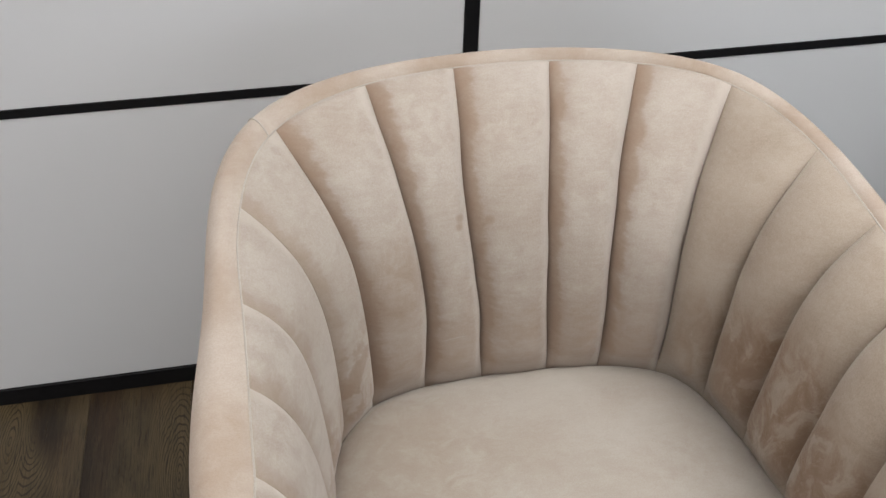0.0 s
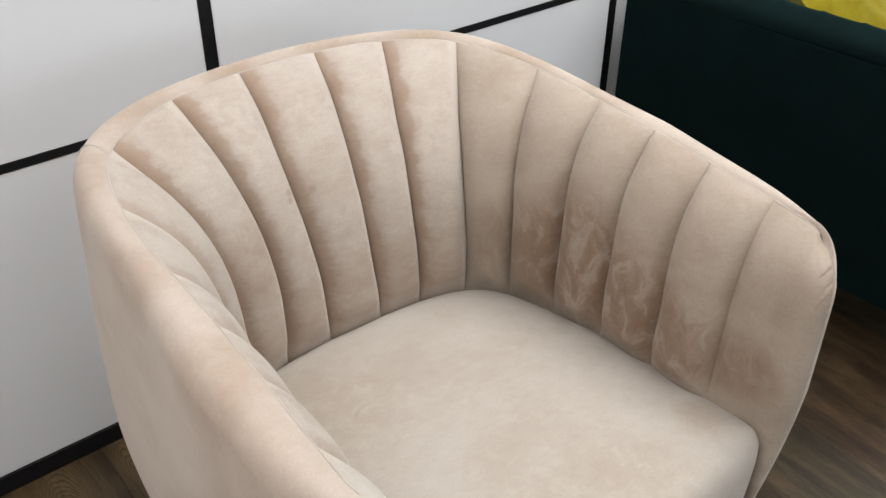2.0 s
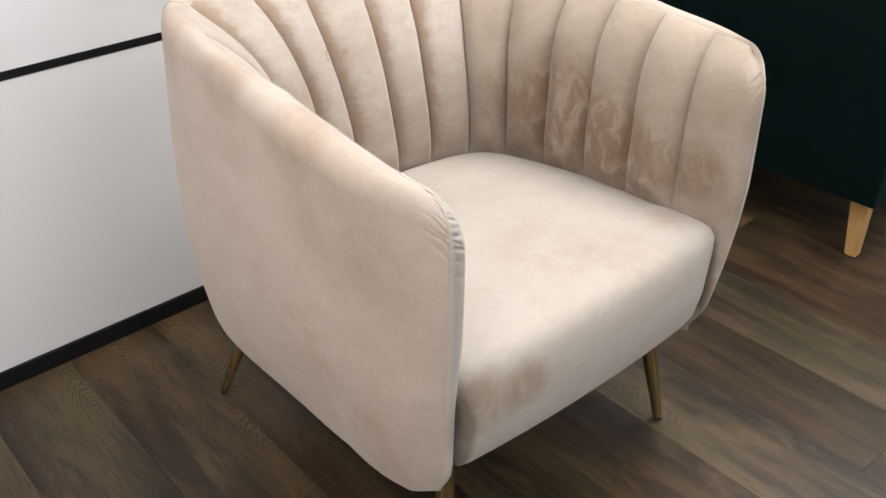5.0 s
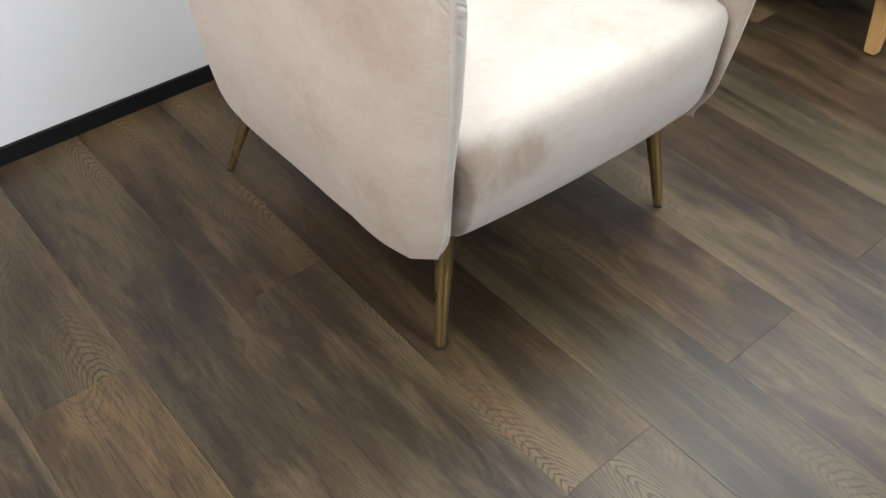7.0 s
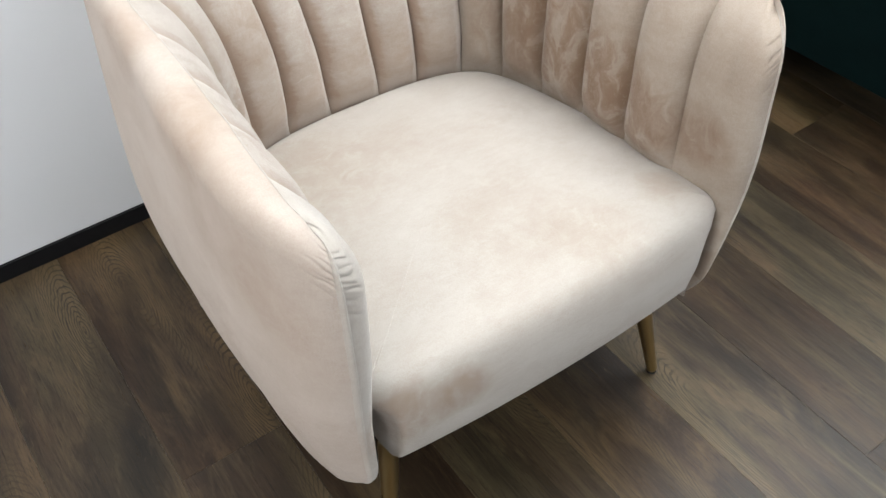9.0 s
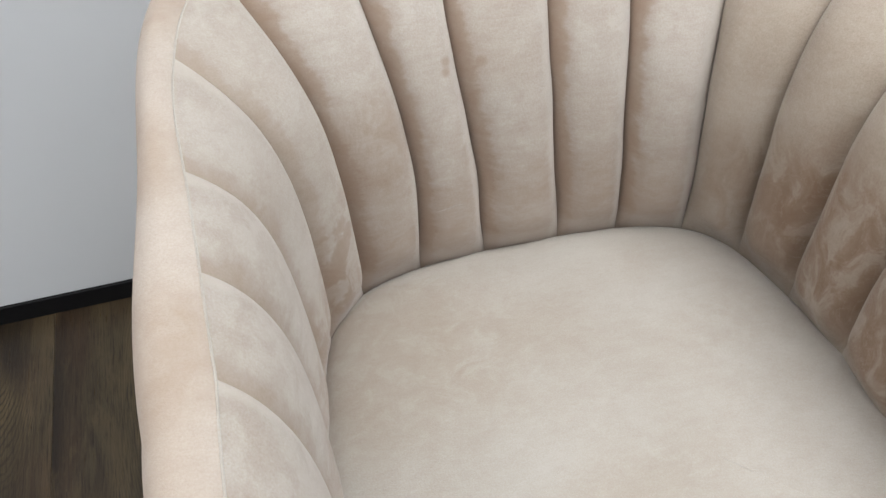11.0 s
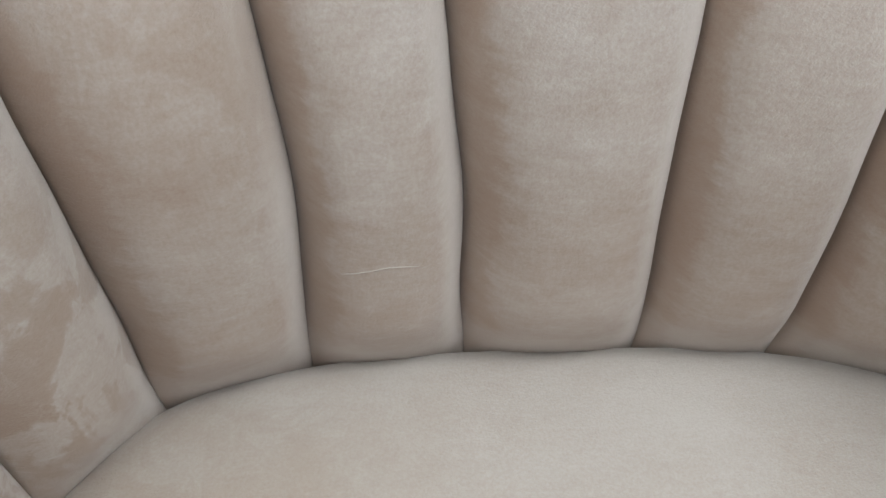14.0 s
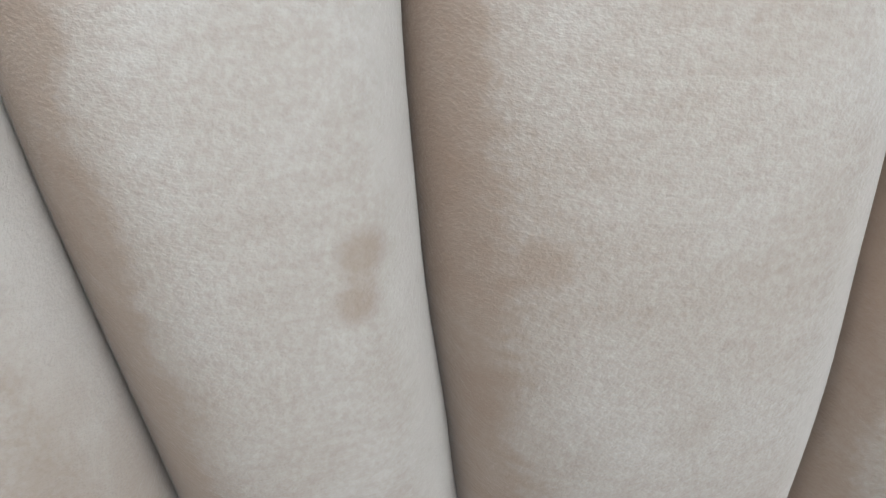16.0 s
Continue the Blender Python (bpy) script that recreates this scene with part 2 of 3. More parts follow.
def leaf_print(name):
    m, t, b = shader(name)
    v = coords(t, (1, 1, 1), (0, 0, 0.5))
    vo = node(t, "ShaderNodeTexVoronoi", Scale=1.0)
    st = t.nodes.new("ShaderNodeMapping")
    st.inputs["Scale"].default_value = (17, 48, 17)
    t.links.new(v, st.inputs["Vector"])
    t.links.new(st.outputs[0], vo.inputs["Vector"])
    hue = ramp(t, vo.outputs["Color"], [(0.0, (0.50, 0.52, 0.51)), (0.42, (0.53, 0.54, 0.53)), (0.46, (0.06, 0.13, 0.09)), (0.66, (0.16, 0.24, 0.19)), (0.7, (0.45, 0.52, 0.48))])
    for el in t.nodes:
        if el.bl_idname == "ShaderNodeValToRGB":
            el.color_ramp.interpolation = "CONSTANT"
    vein = node(t, "ShaderNodeTexWave", Scale=9.0, Distortion=1.0)
    t.links.new(v, vein.inputs["Vector"])
    t.links.new(mix(t, ramp(t, vein.outputs["Fac"], [(0.0, 0.35), (0.2, 0.0)]), hue, (0.55, 0.56, 0.55)), b.inputs["Base Color"])
    b.inputs["Roughness"].default_value = 0.85
    return m


VELVET = velvet("beige_velvet", (0.362, 0.312, 0.266), (0.442, 0.412, 0.370), 0.28, (1.0, 0.98, 0.96), 0.7, 0.5, 0.68, [((-0.165, -0.345, 0.412), 0.042, 0.8, 0.4), ((-0.26, -0.33, 0.40), 0.06, 0.7, 0.5), ((0.02, -0.17, 0.475), 0.11, 0.17, 0.8), ((0.10, -0.27, 0.475), 0.06, 0.28, 0.7), ((-0.06, 0.04, 0.478), 0.09, 0.12, 0.8), ((0.25, -0.25, 0.478), 0.04, 0.4, 0.5), ((-0.20, 0.10, 0.46), 0.14, 0.38, 0.6)])
# NAPPED and FINGERED also carry the channel shading painted in velvet()
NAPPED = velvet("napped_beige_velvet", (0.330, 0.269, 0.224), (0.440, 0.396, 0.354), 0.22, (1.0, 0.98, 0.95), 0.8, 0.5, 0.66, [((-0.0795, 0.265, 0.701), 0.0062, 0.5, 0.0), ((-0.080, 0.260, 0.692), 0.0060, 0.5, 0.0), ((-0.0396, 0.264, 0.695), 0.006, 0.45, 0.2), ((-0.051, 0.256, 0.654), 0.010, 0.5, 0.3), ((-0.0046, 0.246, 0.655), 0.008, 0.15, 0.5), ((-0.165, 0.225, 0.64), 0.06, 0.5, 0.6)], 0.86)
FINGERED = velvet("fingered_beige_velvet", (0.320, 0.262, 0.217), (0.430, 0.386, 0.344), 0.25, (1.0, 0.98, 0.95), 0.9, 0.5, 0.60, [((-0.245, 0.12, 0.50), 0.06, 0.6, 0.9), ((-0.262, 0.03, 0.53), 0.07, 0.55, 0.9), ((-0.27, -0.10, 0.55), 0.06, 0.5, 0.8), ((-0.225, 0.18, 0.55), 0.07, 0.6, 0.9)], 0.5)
# finger-brushed velvet, base darkened to put the right arm's shade into colour
BRUSHED_SHADED = velvet("brushed_shaded_beige_velvet", (0.262, 0.208, 0.165), (0.376, 0.322, 0.270), 0.20, (1.0, 0.98, 0.95), 0.9, 0.5, 0.66, [((0.245, 0.12, 0.54), 0.09, 0.6, 0.7), ((0.262, 0.02, 0.57), 0.11, 1.0, 0.85), ((0.262, -0.09, 0.56), 0.09, 1.0, 0.8), ((0.262, -0.17, 0.55), 0.075, 0.9, 0.85), ((0.285, -0.27, 0.56), 0.05, 0.8, 0.5)])
# rim and upper-arm spots paint in shade; rosy tint paints in warm light
OUTER = velvet("rosy_lit_beige_velvet", (0.370, 0.304, 0.252), (0.460, 0.402, 0.352), 0.24, (1.0, 0.97, 0.94), 0.6, 0.5, 0.70, [((-0.37, -0.24, 0.36), 0.05, 0.35, 0.8), ((-0.39, -0.12, 0.45), 0.06, 0.25, 0.9), ((-0.36, -0.26, 0.30), 0.04, 0.35, 0.7), ((-0.385, -0.19, 0.70), 0.09, 0.3, 0.4), ((-0.36, -0.27, 0.64), 0.06, 0.3, 0.4)] + [((x, y, z), 0.055, 0.45, 0.4) for x, y, z in ((-0.37, -0.10, 0.775), (-0.38, 0.08, 0.79), (-0.35, 0.27, 0.81), (-0.23, 0.40, 0.825), (-0.07, 0.435, 0.83), (0.09, 0.435, 0.83), (0.25, 0.40, 0.825), (0.36, 0.25, 0.81), (0.38, 0.08, 0.79))])
PRESSED = velvet("pressed_beige_velvet", (0.38, 0.335, 0.295), (0.43, 0.39, 0.35), 0.3, (1.0, 0.98, 0.96), 0.2)
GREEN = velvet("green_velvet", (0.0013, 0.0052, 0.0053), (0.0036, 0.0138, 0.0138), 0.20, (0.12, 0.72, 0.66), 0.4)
# same green cloth with shade and light put into colour: darker arms, brighter back
GREEN_SHADED = velvet("shaded_green_velvet", (0.0012, 0.0046, 0.0047), (0.0024, 0.0092, 0.0092), 0.05, (0.15, 0.75, 0.7), 0.4)
GREEN_LIT = velvet("lit_green_velvet", (0.0025, 0.0100, 0.0098), (0.0060, 0.0230, 0.0215), 0.26, (0.14, 0.72, 0.66), 0.4)
YELLOW = velvet("yellow_velvet", (0.13, 0.104, 0.006), (0.27, 0.220, 0.014), 0.2, (1.0, 0.95, 0.6), 0.4)
BRASS = plain("brushed_brass", (0.50, 0.385, 0.19), 0.30, 1.0, 0.08, 60.0, 0.0, (1, 1, 0.15))
RUBBER = plain("black_rubber", (0.02, 0.02, 0.02), 0.7)
OAK = plain("light_oak", (0.47, 0.28, 0.105), 0.5, 0.0, 0.15, 14.0, 0.0006, (6, 6, 0.5))
PANEL = plain("white_laminate", (0.64, 0.655, 0.68), 0.32, 0.0, 0.003, 2.0)
BLACK = plain("black_profile", (0.005, 0.005, 0.006), 0.6, 0.0, 0.1, 40.0)
BLACK.node_tree.nodes["Principled BSDF"].inputs["Specular IOR Level"].default_value = 0.22
# unseen walls and ceiling, toned dark to cut bounced light
PAINT = plain("dimmed_wall_paint", (0.21, 0.206, 0.196), 0.8, 0.0, 0.02, 12.0, 0.0004)
CEIL = plain("ceiling_board", (0.34, 0.34, 0.335), 0.9, 0.0, 0.03, 20.0, 0.0004)
FLOOR = wood_floor("dark_oak_plank", (0.97, 0.98, 0.99))
FLOOR_OLIVE = wood_floor("olive_oak_plank", (1.0, 1.02, 1.0))
FLOOR_RUSSET = wood_floor("russet_oak_plank", (0.92, 0.85, 0.79))
FLOOR_HONEY = wood_floor("honey_oak_plank", (1.14, 1.06, 0.90))
SUBFLOOR = plain("dark_joint", (0.012, 0.009, 0.007), 0.9)
LEAVES = leaf_print("leaf_print_cotton")
GLASS_FRAME = plain("window_frame_white", (0.78, 0.78, 0.78), 0.4)
GLOW, gt, gb = shader("lamp_diffuser")
gb.inputs["Base Color"].default_value = (0.9, 0.9, 0.9, 1)
gb.inputs["Emission Color"].default_value = (1.0, 0.98, 0.95, 1)
gb.inputs["Emission Strength"].default_value = 3.0


# ---------------------------------------------------------------- mesh tools
def part(name, data, material, parent=None, label=""):
    """Links a bmesh or a mesh as one object under a thing or a part."""
    if isinstance(data, bmesh.types.BMesh):
        me = bpy.data.meshes.new(name)
        data.to_mesh(me)
        data.free()
    else:
        me = data
    if not me.materials:
        me.materials.append(material)
    ob = new(name, me)
    ob.parent = parent
    return tagged(ob, label)


def thing(name, where, label, category, group="", kind=""):
    ob = new(name)
    ob.empty_display_size = 0.1
    ob.location = where
    return tagged(ob, label, category, group, kind)


def smooth(me):
    me.polygons.foreach_set("use_smooth", [True] * len(me.polygons))
    return me


def sheet(points, close_u=False, close_v=False, flip=False):
    """A smooth mesh through a grid of points [u][v]."""
    p = np.asarray(points, float)
    nu, nv = p.shape[:2]
    faces = []
    for i in range(nu if close_u else nu - 1):
        for j in range(nv if close_v else nv - 1):
            a, b, c, d = i * nv + j, ((i + 1) % nu) * nv + j, ((i + 1) % nu) * nv + (j + 1) % nv, i * nv + (j + 1) % nv
            faces.append((a, d, c, b) if flip else (a, b, c, d))
    me = bpy.data.meshes.new("sheet")
    me.from_pydata(p.reshape(-1, 3).tolist(), [], faces)
    me.update()
    return smooth(me)


def tube(path, radius, sides=8, squash=1.0, caps=True):
    """A round tube along a line of points; radius may vary along it."""
    p = np.asarray(path, float)
    n = len(p)
    r = np.broadcast_to(np.asarray(radius, float), (n,))
    tang = np.gradient(p, axis=0)
    tang /= np.linalg.norm(tang, axis=1)[:, None]
    up = np.array([0.0, 0, 1]) if abs(tang[0][2]) < 0.9 else np.array([1.0, 0, 0])
    rings = []
    for i in range(n):
        side = np.cross(tang[i], up)
        side /= np.linalg.norm(side)
        up = np.cross(side, tang[i])
        rings.append([p[i] + r[i] * (math.cos(a) * side + squash * math.sin(a) * up) for a in np.linspace(0, 2 * math.pi, sides, endpoint=False)])
    me = sheet(rings, close_v=True)
    if caps:
        bm = bmesh.new()
        bm.from_mesh(me)
        bm.verts.ensure_lookup_table()
        bm.faces.new([bm.verts[k] for k in range(sides)][::-1])
        bm.faces.new([bm.verts[(n - 1) * sides + k] for k in range(sides)])
        bm.normal_update()
        bm.to_mesh(me)
        bm.free()
    return me


def box(x0, x1, y0, y1, z0, z1, bevel=0.0, seg=2):
    bm = bmesh.new()
    bmesh.ops.create_cube(bm, size=1.0, matrix=Matrix.Translation(((x0 + x1) / 2, (y0 + y1) / 2, (z0 + z1) / 2)) @ Matrix.Diagonal((x1 - x0, y1 - y0, z1 - z0, 1)))
    if bevel:
        bmesh.ops.bevel(bm, geom=bm.edges[:], offset=bevel, segments=seg, affect="EDGES", profile=0.5)
        if seg > 2:
            for f in bm.faces:
                f.smooth = True
    return bm


def spline(us, pts):
    """A natural cubic curve through points at the parameters us."""
    us, pts = np.asarray(us, float), np.asarray(pts, float)
    n, h = len(us), np.diff(us)
    a, r = np.eye(n), np.zeros_like(pts)
    for i in range(1, n - 1):
        a[i, i - 1], a[i, i], a[i, i + 1] = h[i - 1], 2 * (h[i - 1] + h[i]), h[i]
        r[i] = 6 * ((pts[i + 1] - pts[i]) / h[i] - (pts[i] - pts[i - 1]) / h[i - 1])
    m = np.linalg.solve(a, r)

    def at(u):
        i = int(np.clip(np.searchsorted(us, u) - 1, 0, n - 2))
        d, e = u - us[i], us[i + 1] - u
        return (m[i] * e**3 + m[i + 1] * d**3) / (6 * h[i]) + (pts[i] / h[i] - m[i] * h[i] / 6) * e + (pts[i + 1] / h[i] - m[i + 1] * h[i] / 6) * d

    return at


def mirrored(half, us):
    """A curve symmetric about x = 0 from the points of its right half."""
    left = [(-p[0], *p[1:]) for p in half[::-1]]
    return spline([-u for u in us[::-1]] + list(us), left + list(half))


# ---------------------------------------------------------------- the room
T = 0.14
floor = thing("floor", (0, 0, 0), "dark brown oak plank floor with a low sheen", "floor", kind="structure")
part("subfloor", box(X0, X1, Y0, Y1, -0.06, -0.004), SUBFLOOR, floor)

ceiling = part("ceiling", box(X0 - T, X1 + T, Y0 - T, Y1 + T, H, H + 0.1), CEIL)
tagged(ceiling, "unseen ceiling of the showroom, toned grey to cut bounced light", "ceiling", kind="structure")
for lx, ly, watts in CEILING_LIGHTS:
    lamp = thing("ceiling_light", (lx, ly, H), "assumed wide white panel lamp in the unseen ceiling", "ceiling light", "ceiling lamps")
    part("frame", box(-0.6, 0.6, -0.45, 0.45, -0.012, -0.001, 0.003), GLASS_FRAME, lamp)
    part("diffuser", box(-0.58, 0.58, -0.43, 0.43, -0.018, -0.013), GLOW, lamp)



def wall_with_window(name, window, along, a0, a1, face, w0, w1, z0, z1):
    w = thing(name, (0, 0, 0), "unseen closing wall with an assumed window, toned dark to cut bounce", "wall", kind="structure")
    sign = 1 if face > 0 else -1
    lo, hi = sorted((face, face + sign * T))
    for k0, k1, h0, h1 in ((a0, w0, 0, H), (w1, a1, 0, H), (w0, w1, 0, z0), (w0, w1, z1, H)):
        b = (lo, hi, k0, k1, h0, h1) if along == "y" else (k0, k1, lo, hi, h0, h1)
        part("wall_piece", box(*b), PAINT, w)
    fr = thing(window, (0, 0, 0), "assumed white framed window out of view, with daylight behind it", "window", kind="structure")
    m = (lo + hi) / 2 + sign * 0.04
    for k0, k1, h0, h1 in ((w0, w0 + 0.05, z0, z1), (w1 - 0.05, w1, z0, z1), (w0 + 0.05, w1 - 0.05, z0, z0 + 0.05), (w0 + 0.05, w1 - 0.05, z1 - 0.05, z1), ((w0 + w1) / 2 - 0.03, (w0 + w1) / 2 + 0.03, z0 + 0.05, z1 - 0.05)):
        b = (m - 0.03, m + 0.03, k0, k1, h0, h1) if along == "y" else (k0, k1, m - 0.03, m + 0.03, h0, h1)
        part("window_frame", box(*b, 0.006), GLASS_FRAME, fr)


# unseen walls that close the room; their windows are assumed for the lamps
wall_with_window("wall_left", "window_3", "y", Y0, Y1 + T, X0, -2.9, 0.3, 1.1, 2.4)
wall_with_window("wall_right", "window_1", "y", Y0, Y1 + T, X1, -3.4, 0.0, 1.1, 2.4)
wall_with_window("wall_front", "window_2", "x", X0 - T, X1 + T, Y0, -1.0, 2.2, 1.1, 2.4)

# panelled wall behind the chair: white boards between black profiles
wall_back = thing("wall_back", (0, 0, 0), "white laminate panelled wall with black profile strips", "wall", kind="structure")
part("core", box(X0, X1, Y1 + 0.006, Y1 + T, 0, H), BLACK, wall_back)
STRIPS = [0.031 + 1.057 * k for k in range(-3, 5)]
RAILS = [0.042, 0.645, 1.248, 1.851, 2.454]
edges = [X0] + STRIPS + [X1]
heights = RAILS + [H]
for i in range(len(edges) - 1):
    for j in range(len(heights) - 1):
        a = edges[i] + (0.012 if i else 0)
        b = edges[i + 1] - (0.012 if i + 2 < len(edges) else 0)
        lo = heights[j] + (0.008 if j else 0)
        hi = heights[j + 1] - (0.008 if j + 2 < len(heights) else 0)
        part("panel", box(a, b, Y1 - 0.001, Y1 + 0.012, lo, hi, 0.0012), PANEL, wall_back)
for x in STRIPS:
    part("upright_strip", box(x - 0.0118, x + 0.0118, Y1 - 0.003, Y1 + 0.006, 0.042, H, 0.001), BLACK, wall_back)
for z in RAILS[1:]:
    for i in range(len(edges) - 1):
        part("rail_strip", box(edges[i] + (0.012 if i else 0), edges[i + 1] - (0.012 if i + 2 < len(edges) else 0), Y1 - 0.0025, Y1 + 0.006, z - 0.0078, z + 0.0078, 0.001), BLACK, wall_back)
base = part("baseboard", box(X0, X1, Y1 - 0.006, Y1 + 0.006, 0.0, 0.042, 0.002), BLACK)
tagged(base, "black baseboard strip under the panelled wall", "baseboard", kind="structure")

# ---------------------------------------------------------------- the armchair
YAW = radians(-1.4)
chair = thing("armchair", (0.2 * math.sin(YAW), 0.2 - 0.2 * math.cos(YAW), 0), "beige velvet tub armchair with channel-stitched back and brass legs", "armchair")
chair.rotation_euler[2] = YAW
SEAM_U = [k + 0.5 for k in range(8)]
US = SEAM_U + [8.3]
TOP_EVEN = mirrored([(.056, .408, .827), (.178, .389, .823), (.290, .338, .811), (.346, .213, .798), (.350, .082, .787), (.348, -.018, .778), (.345, -.110, .769), (.335, -.225, .767), (.325, -.300, .764)], US)

# rim seam offsets from the even curve, fitted to the camera's view, in millimetres: sideways, forwards and up
RIM_U = (-8.0, -7.5, -6.5, -5.5, -4.5, -3.5, -2.5, -1.5, -0.5, 0.5, 1.5, 2.5, 3.5, 4.5, 5.5, 6.5, 7.5)
RIM_OFF = (
    (2, 8, 20, 20, 18, 15, 1, 0, -7, 4, -3, -1, -1, -1, -3, -3, -2),
    (0, 0, -20, -24, -26, -30, -20, -4, 0, 1, 6, 8, 6, 5, 0, -5, 2),
    (0, 2, 8, 10, 11, 14, 6, 4, 1, 1, 0, -1, -2, 1, 6, 6, 6),
)


def TOP(u):
    """The rim seam, moved further out along one arm and made a little uneven to fit the camera's view."""
    off = [float(np.interp(u, RIM_U, d)) / 1000 for d in RIM_OFF]
    return TOP_EVEN(u) + np.array([0.011 * float(np.clip((u - 4.0) / 2.5, 0, 1)) + off[0], off[1], off[2]])


LOW = mirrored([(.046, .233, .437), (.123, .227, .440), (.202, .203, .446), (.249, .148, .455), (.272, .066, .460), (.279, -.030, .463), (.279, -.130, .468), (.283, -.230, .470), (.297, -.305, .470)], US)
OUT = mirrored([(.062, .452), (.200, .430), (.325, .372), (.384, .240), (.395, .090), (.399, -.020), (.395, -.120), (.376, -.225), (.346, -.295)], US)
Z_LOW, U_END, NOSE, ROLL, RISE = 0.236, 8.2, 0.057, 0.034, 0.007


# the middle seams are bent a little off straight to fit the camera's view
SWAY_U, SWAY = (-2.5, -1.5, -0.5, 0.5, 1.5, 2.5, 3.5, 4.5), (0.0, 0.0, 0.014, 0.010, 0.011, 0.010, 0.005, 0.0)


def unit(v):
    return v / (np.linalg.norm(v) + 1e-12)


def inner_line(u, z):
    """The quilted inside at seam depth."""
    t, b = TOP(u), LOW(u)
    s = float(np.clip((z - b[2]) / (t[2] - b[2]), 0, 1))
    side = float(np.clip(abs(u) - 1.0, 0, 1.5)) / 1.5
    g = (0.25 - 0.10 * side) * s + (0.75 + 0.10 * side) * s ** (4 + 2.5 * float(np.clip(abs(u) - 2.5, 0, 1)))
    sway = -float(np.interp(u, SWAY_U, SWAY)) * math.sin(math.pi * s * s)
    sway += float(np.interp(u, (-2.5, -1.5, -0.5, 0.5, 1.5), (0, 0.003, 0, -0.002, 0))) * math.sin(2 * math.pi * (s - 0.15) / 0.9)
    return np.array([*(b[:2] + (t[:2] - b[:2]) * g), z]) + np.array([sway, 0, 0])


def outer_side(u, z):
    """The plain outside below the rim, drawn in towards the base."""
    o = OUT(u) - np.array([0.022 * float(np.clip((-u - 6.8) / 1.4, 0, 1)) + 0.001 * float(np.clip((u - 6.0) / 2.0, 0, 1)) + 0.036 * float(np.clip((u - 5.5) / 2.5, 0, 1)) * float(np.clip((0.52 - z) / 0.26, 0, 1)), 0])
    d = OUT(u + 0.02) - OUT(u - 0.02)
    inward = unit(np.array([-d[1], d[0]]))
    if np.dot(inward, -o + np.array([0, 0.02])) < 0:
        inward = -inward
    arm = float(np.clip((abs(u) - 2.0) / 6.0, 0, 1))
    k = max(0.0, (0.50 - z) / (0.50 - Z_LOW))
    foot = max(0.0, (Z_LOW + 0.03 - z) / 0.03)
    high = max(0.0, (z - 0.52) / 0.28)
    slim = 0.011 * math.exp(-(((u + 4.6) / 1.6) ** 2)) * float(np.clip((z - 0.45) / 0.25, 0, 1))
    return o + inward * ((0.024 + 0.018 * arm + 0.014 * math.exp(-(((u + 5.6) / 1.4) ** 2))) * k**1.9 + 0.009 * foot**2 + 0.014 * high**1.6 + slim)


def outer_line(u, s):
    """From the foot of the shell (s = 0) up, over the rolled rim, to the top seam (s = 1)."""
    t = TOP(u)
    lift = RISE + 0.004 * math.exp(-((u / 3.0) ** 4))
    top = t[2] + lift
    if s < 0.8:
        z = Z_LOW + (top - ROLL - Z_LOW) * s / 0.8
        return np.array([*outer_side(u, z), z])
    end = 0.80 * math.pi
    phi = (s - 0.8) / 0.2 * end
    p = outer_side(u, top - ROLL)
    across = (1 - math.cos(phi)) / (1 - math.cos(end))
    z = top - ROLL + ROLL * math.sin(phi) if phi < math.pi / 2 else top - lift * (1 - math.sin(phi)) / (1 - math.sin(end))
    return np.array([*(p + (t[:2] - p) * across), z])


def nose_length(z, zt, u):
    """How far the arm's rounded front stands out, less at its top and foot."""
    a = np.clip((z - (zt - 0.070)) / 0.070, 0, 1)
    b = np.clip((Z_LOW + 0.095 - z) / 0.095, 0, 1)
    back = np.clip((0.56 - z) / 0.30, 0, 1)
    return NOSE * (math.sqrt(1 - 0.95 * a**2) - 0.74 * b**2.0 - (0.27 if u < 0 else 0.40) * back)


def nose(u, s, a, start):
    """A point on the rounded front of an arm; start is the inside or the outside line."""
    i, o = inner_line(u, level(u, s)), outer_line(u, s)
    m = i + (o - i) * (0.5 if u > 0 else 0.42)
    side = 1 if u > 0 else -1
    way = unit(np.array([-0.16 * side, -1.0, 0]))
    p = m + ((i if start == "in" else o) - m) * math.cos(a) + way * nose_length(m[2], TOP(u)[2], u) * math.sin(a)
    p[2] -= 0.010 * math.sin(a) ** 2.2 * float(np.clip((s - 0.80) / 0.20, 0, 1)) ** 1.5
    p[1] -= wrinkle(m[2], TOP(u)[2], a, start, side)
    return p


# gathers round the corner of each arm's front seam: depth under the top, width, depth of the crease, shortness inside and outside, slant
GATHERS = [(0.010, 0.0026, 0.0034, 1.4, 40, 0.030), (0.021, 0.0020, 0.0028, 5.0, 9, 0.022), (0.030, 0.0024, 0.0034, 2.4, 60, 0.026), (0.038, 0.0018, 0.0022, 7.0, 14, 0.010), (0.047, 0.0024, 0.0032, 3.2, 7, 0.020), (0.058, 0.0020, 0.0024, 9.0, 12, 0.014), (0.066, 0.0026, 0.0028, 4.5, 5, 0.008), (0.081, 0.0028, 0.0020, 12.0, 9, 0.010), (0.104, 0.0030, 0.0014, 6.0, 16, 0.006)]


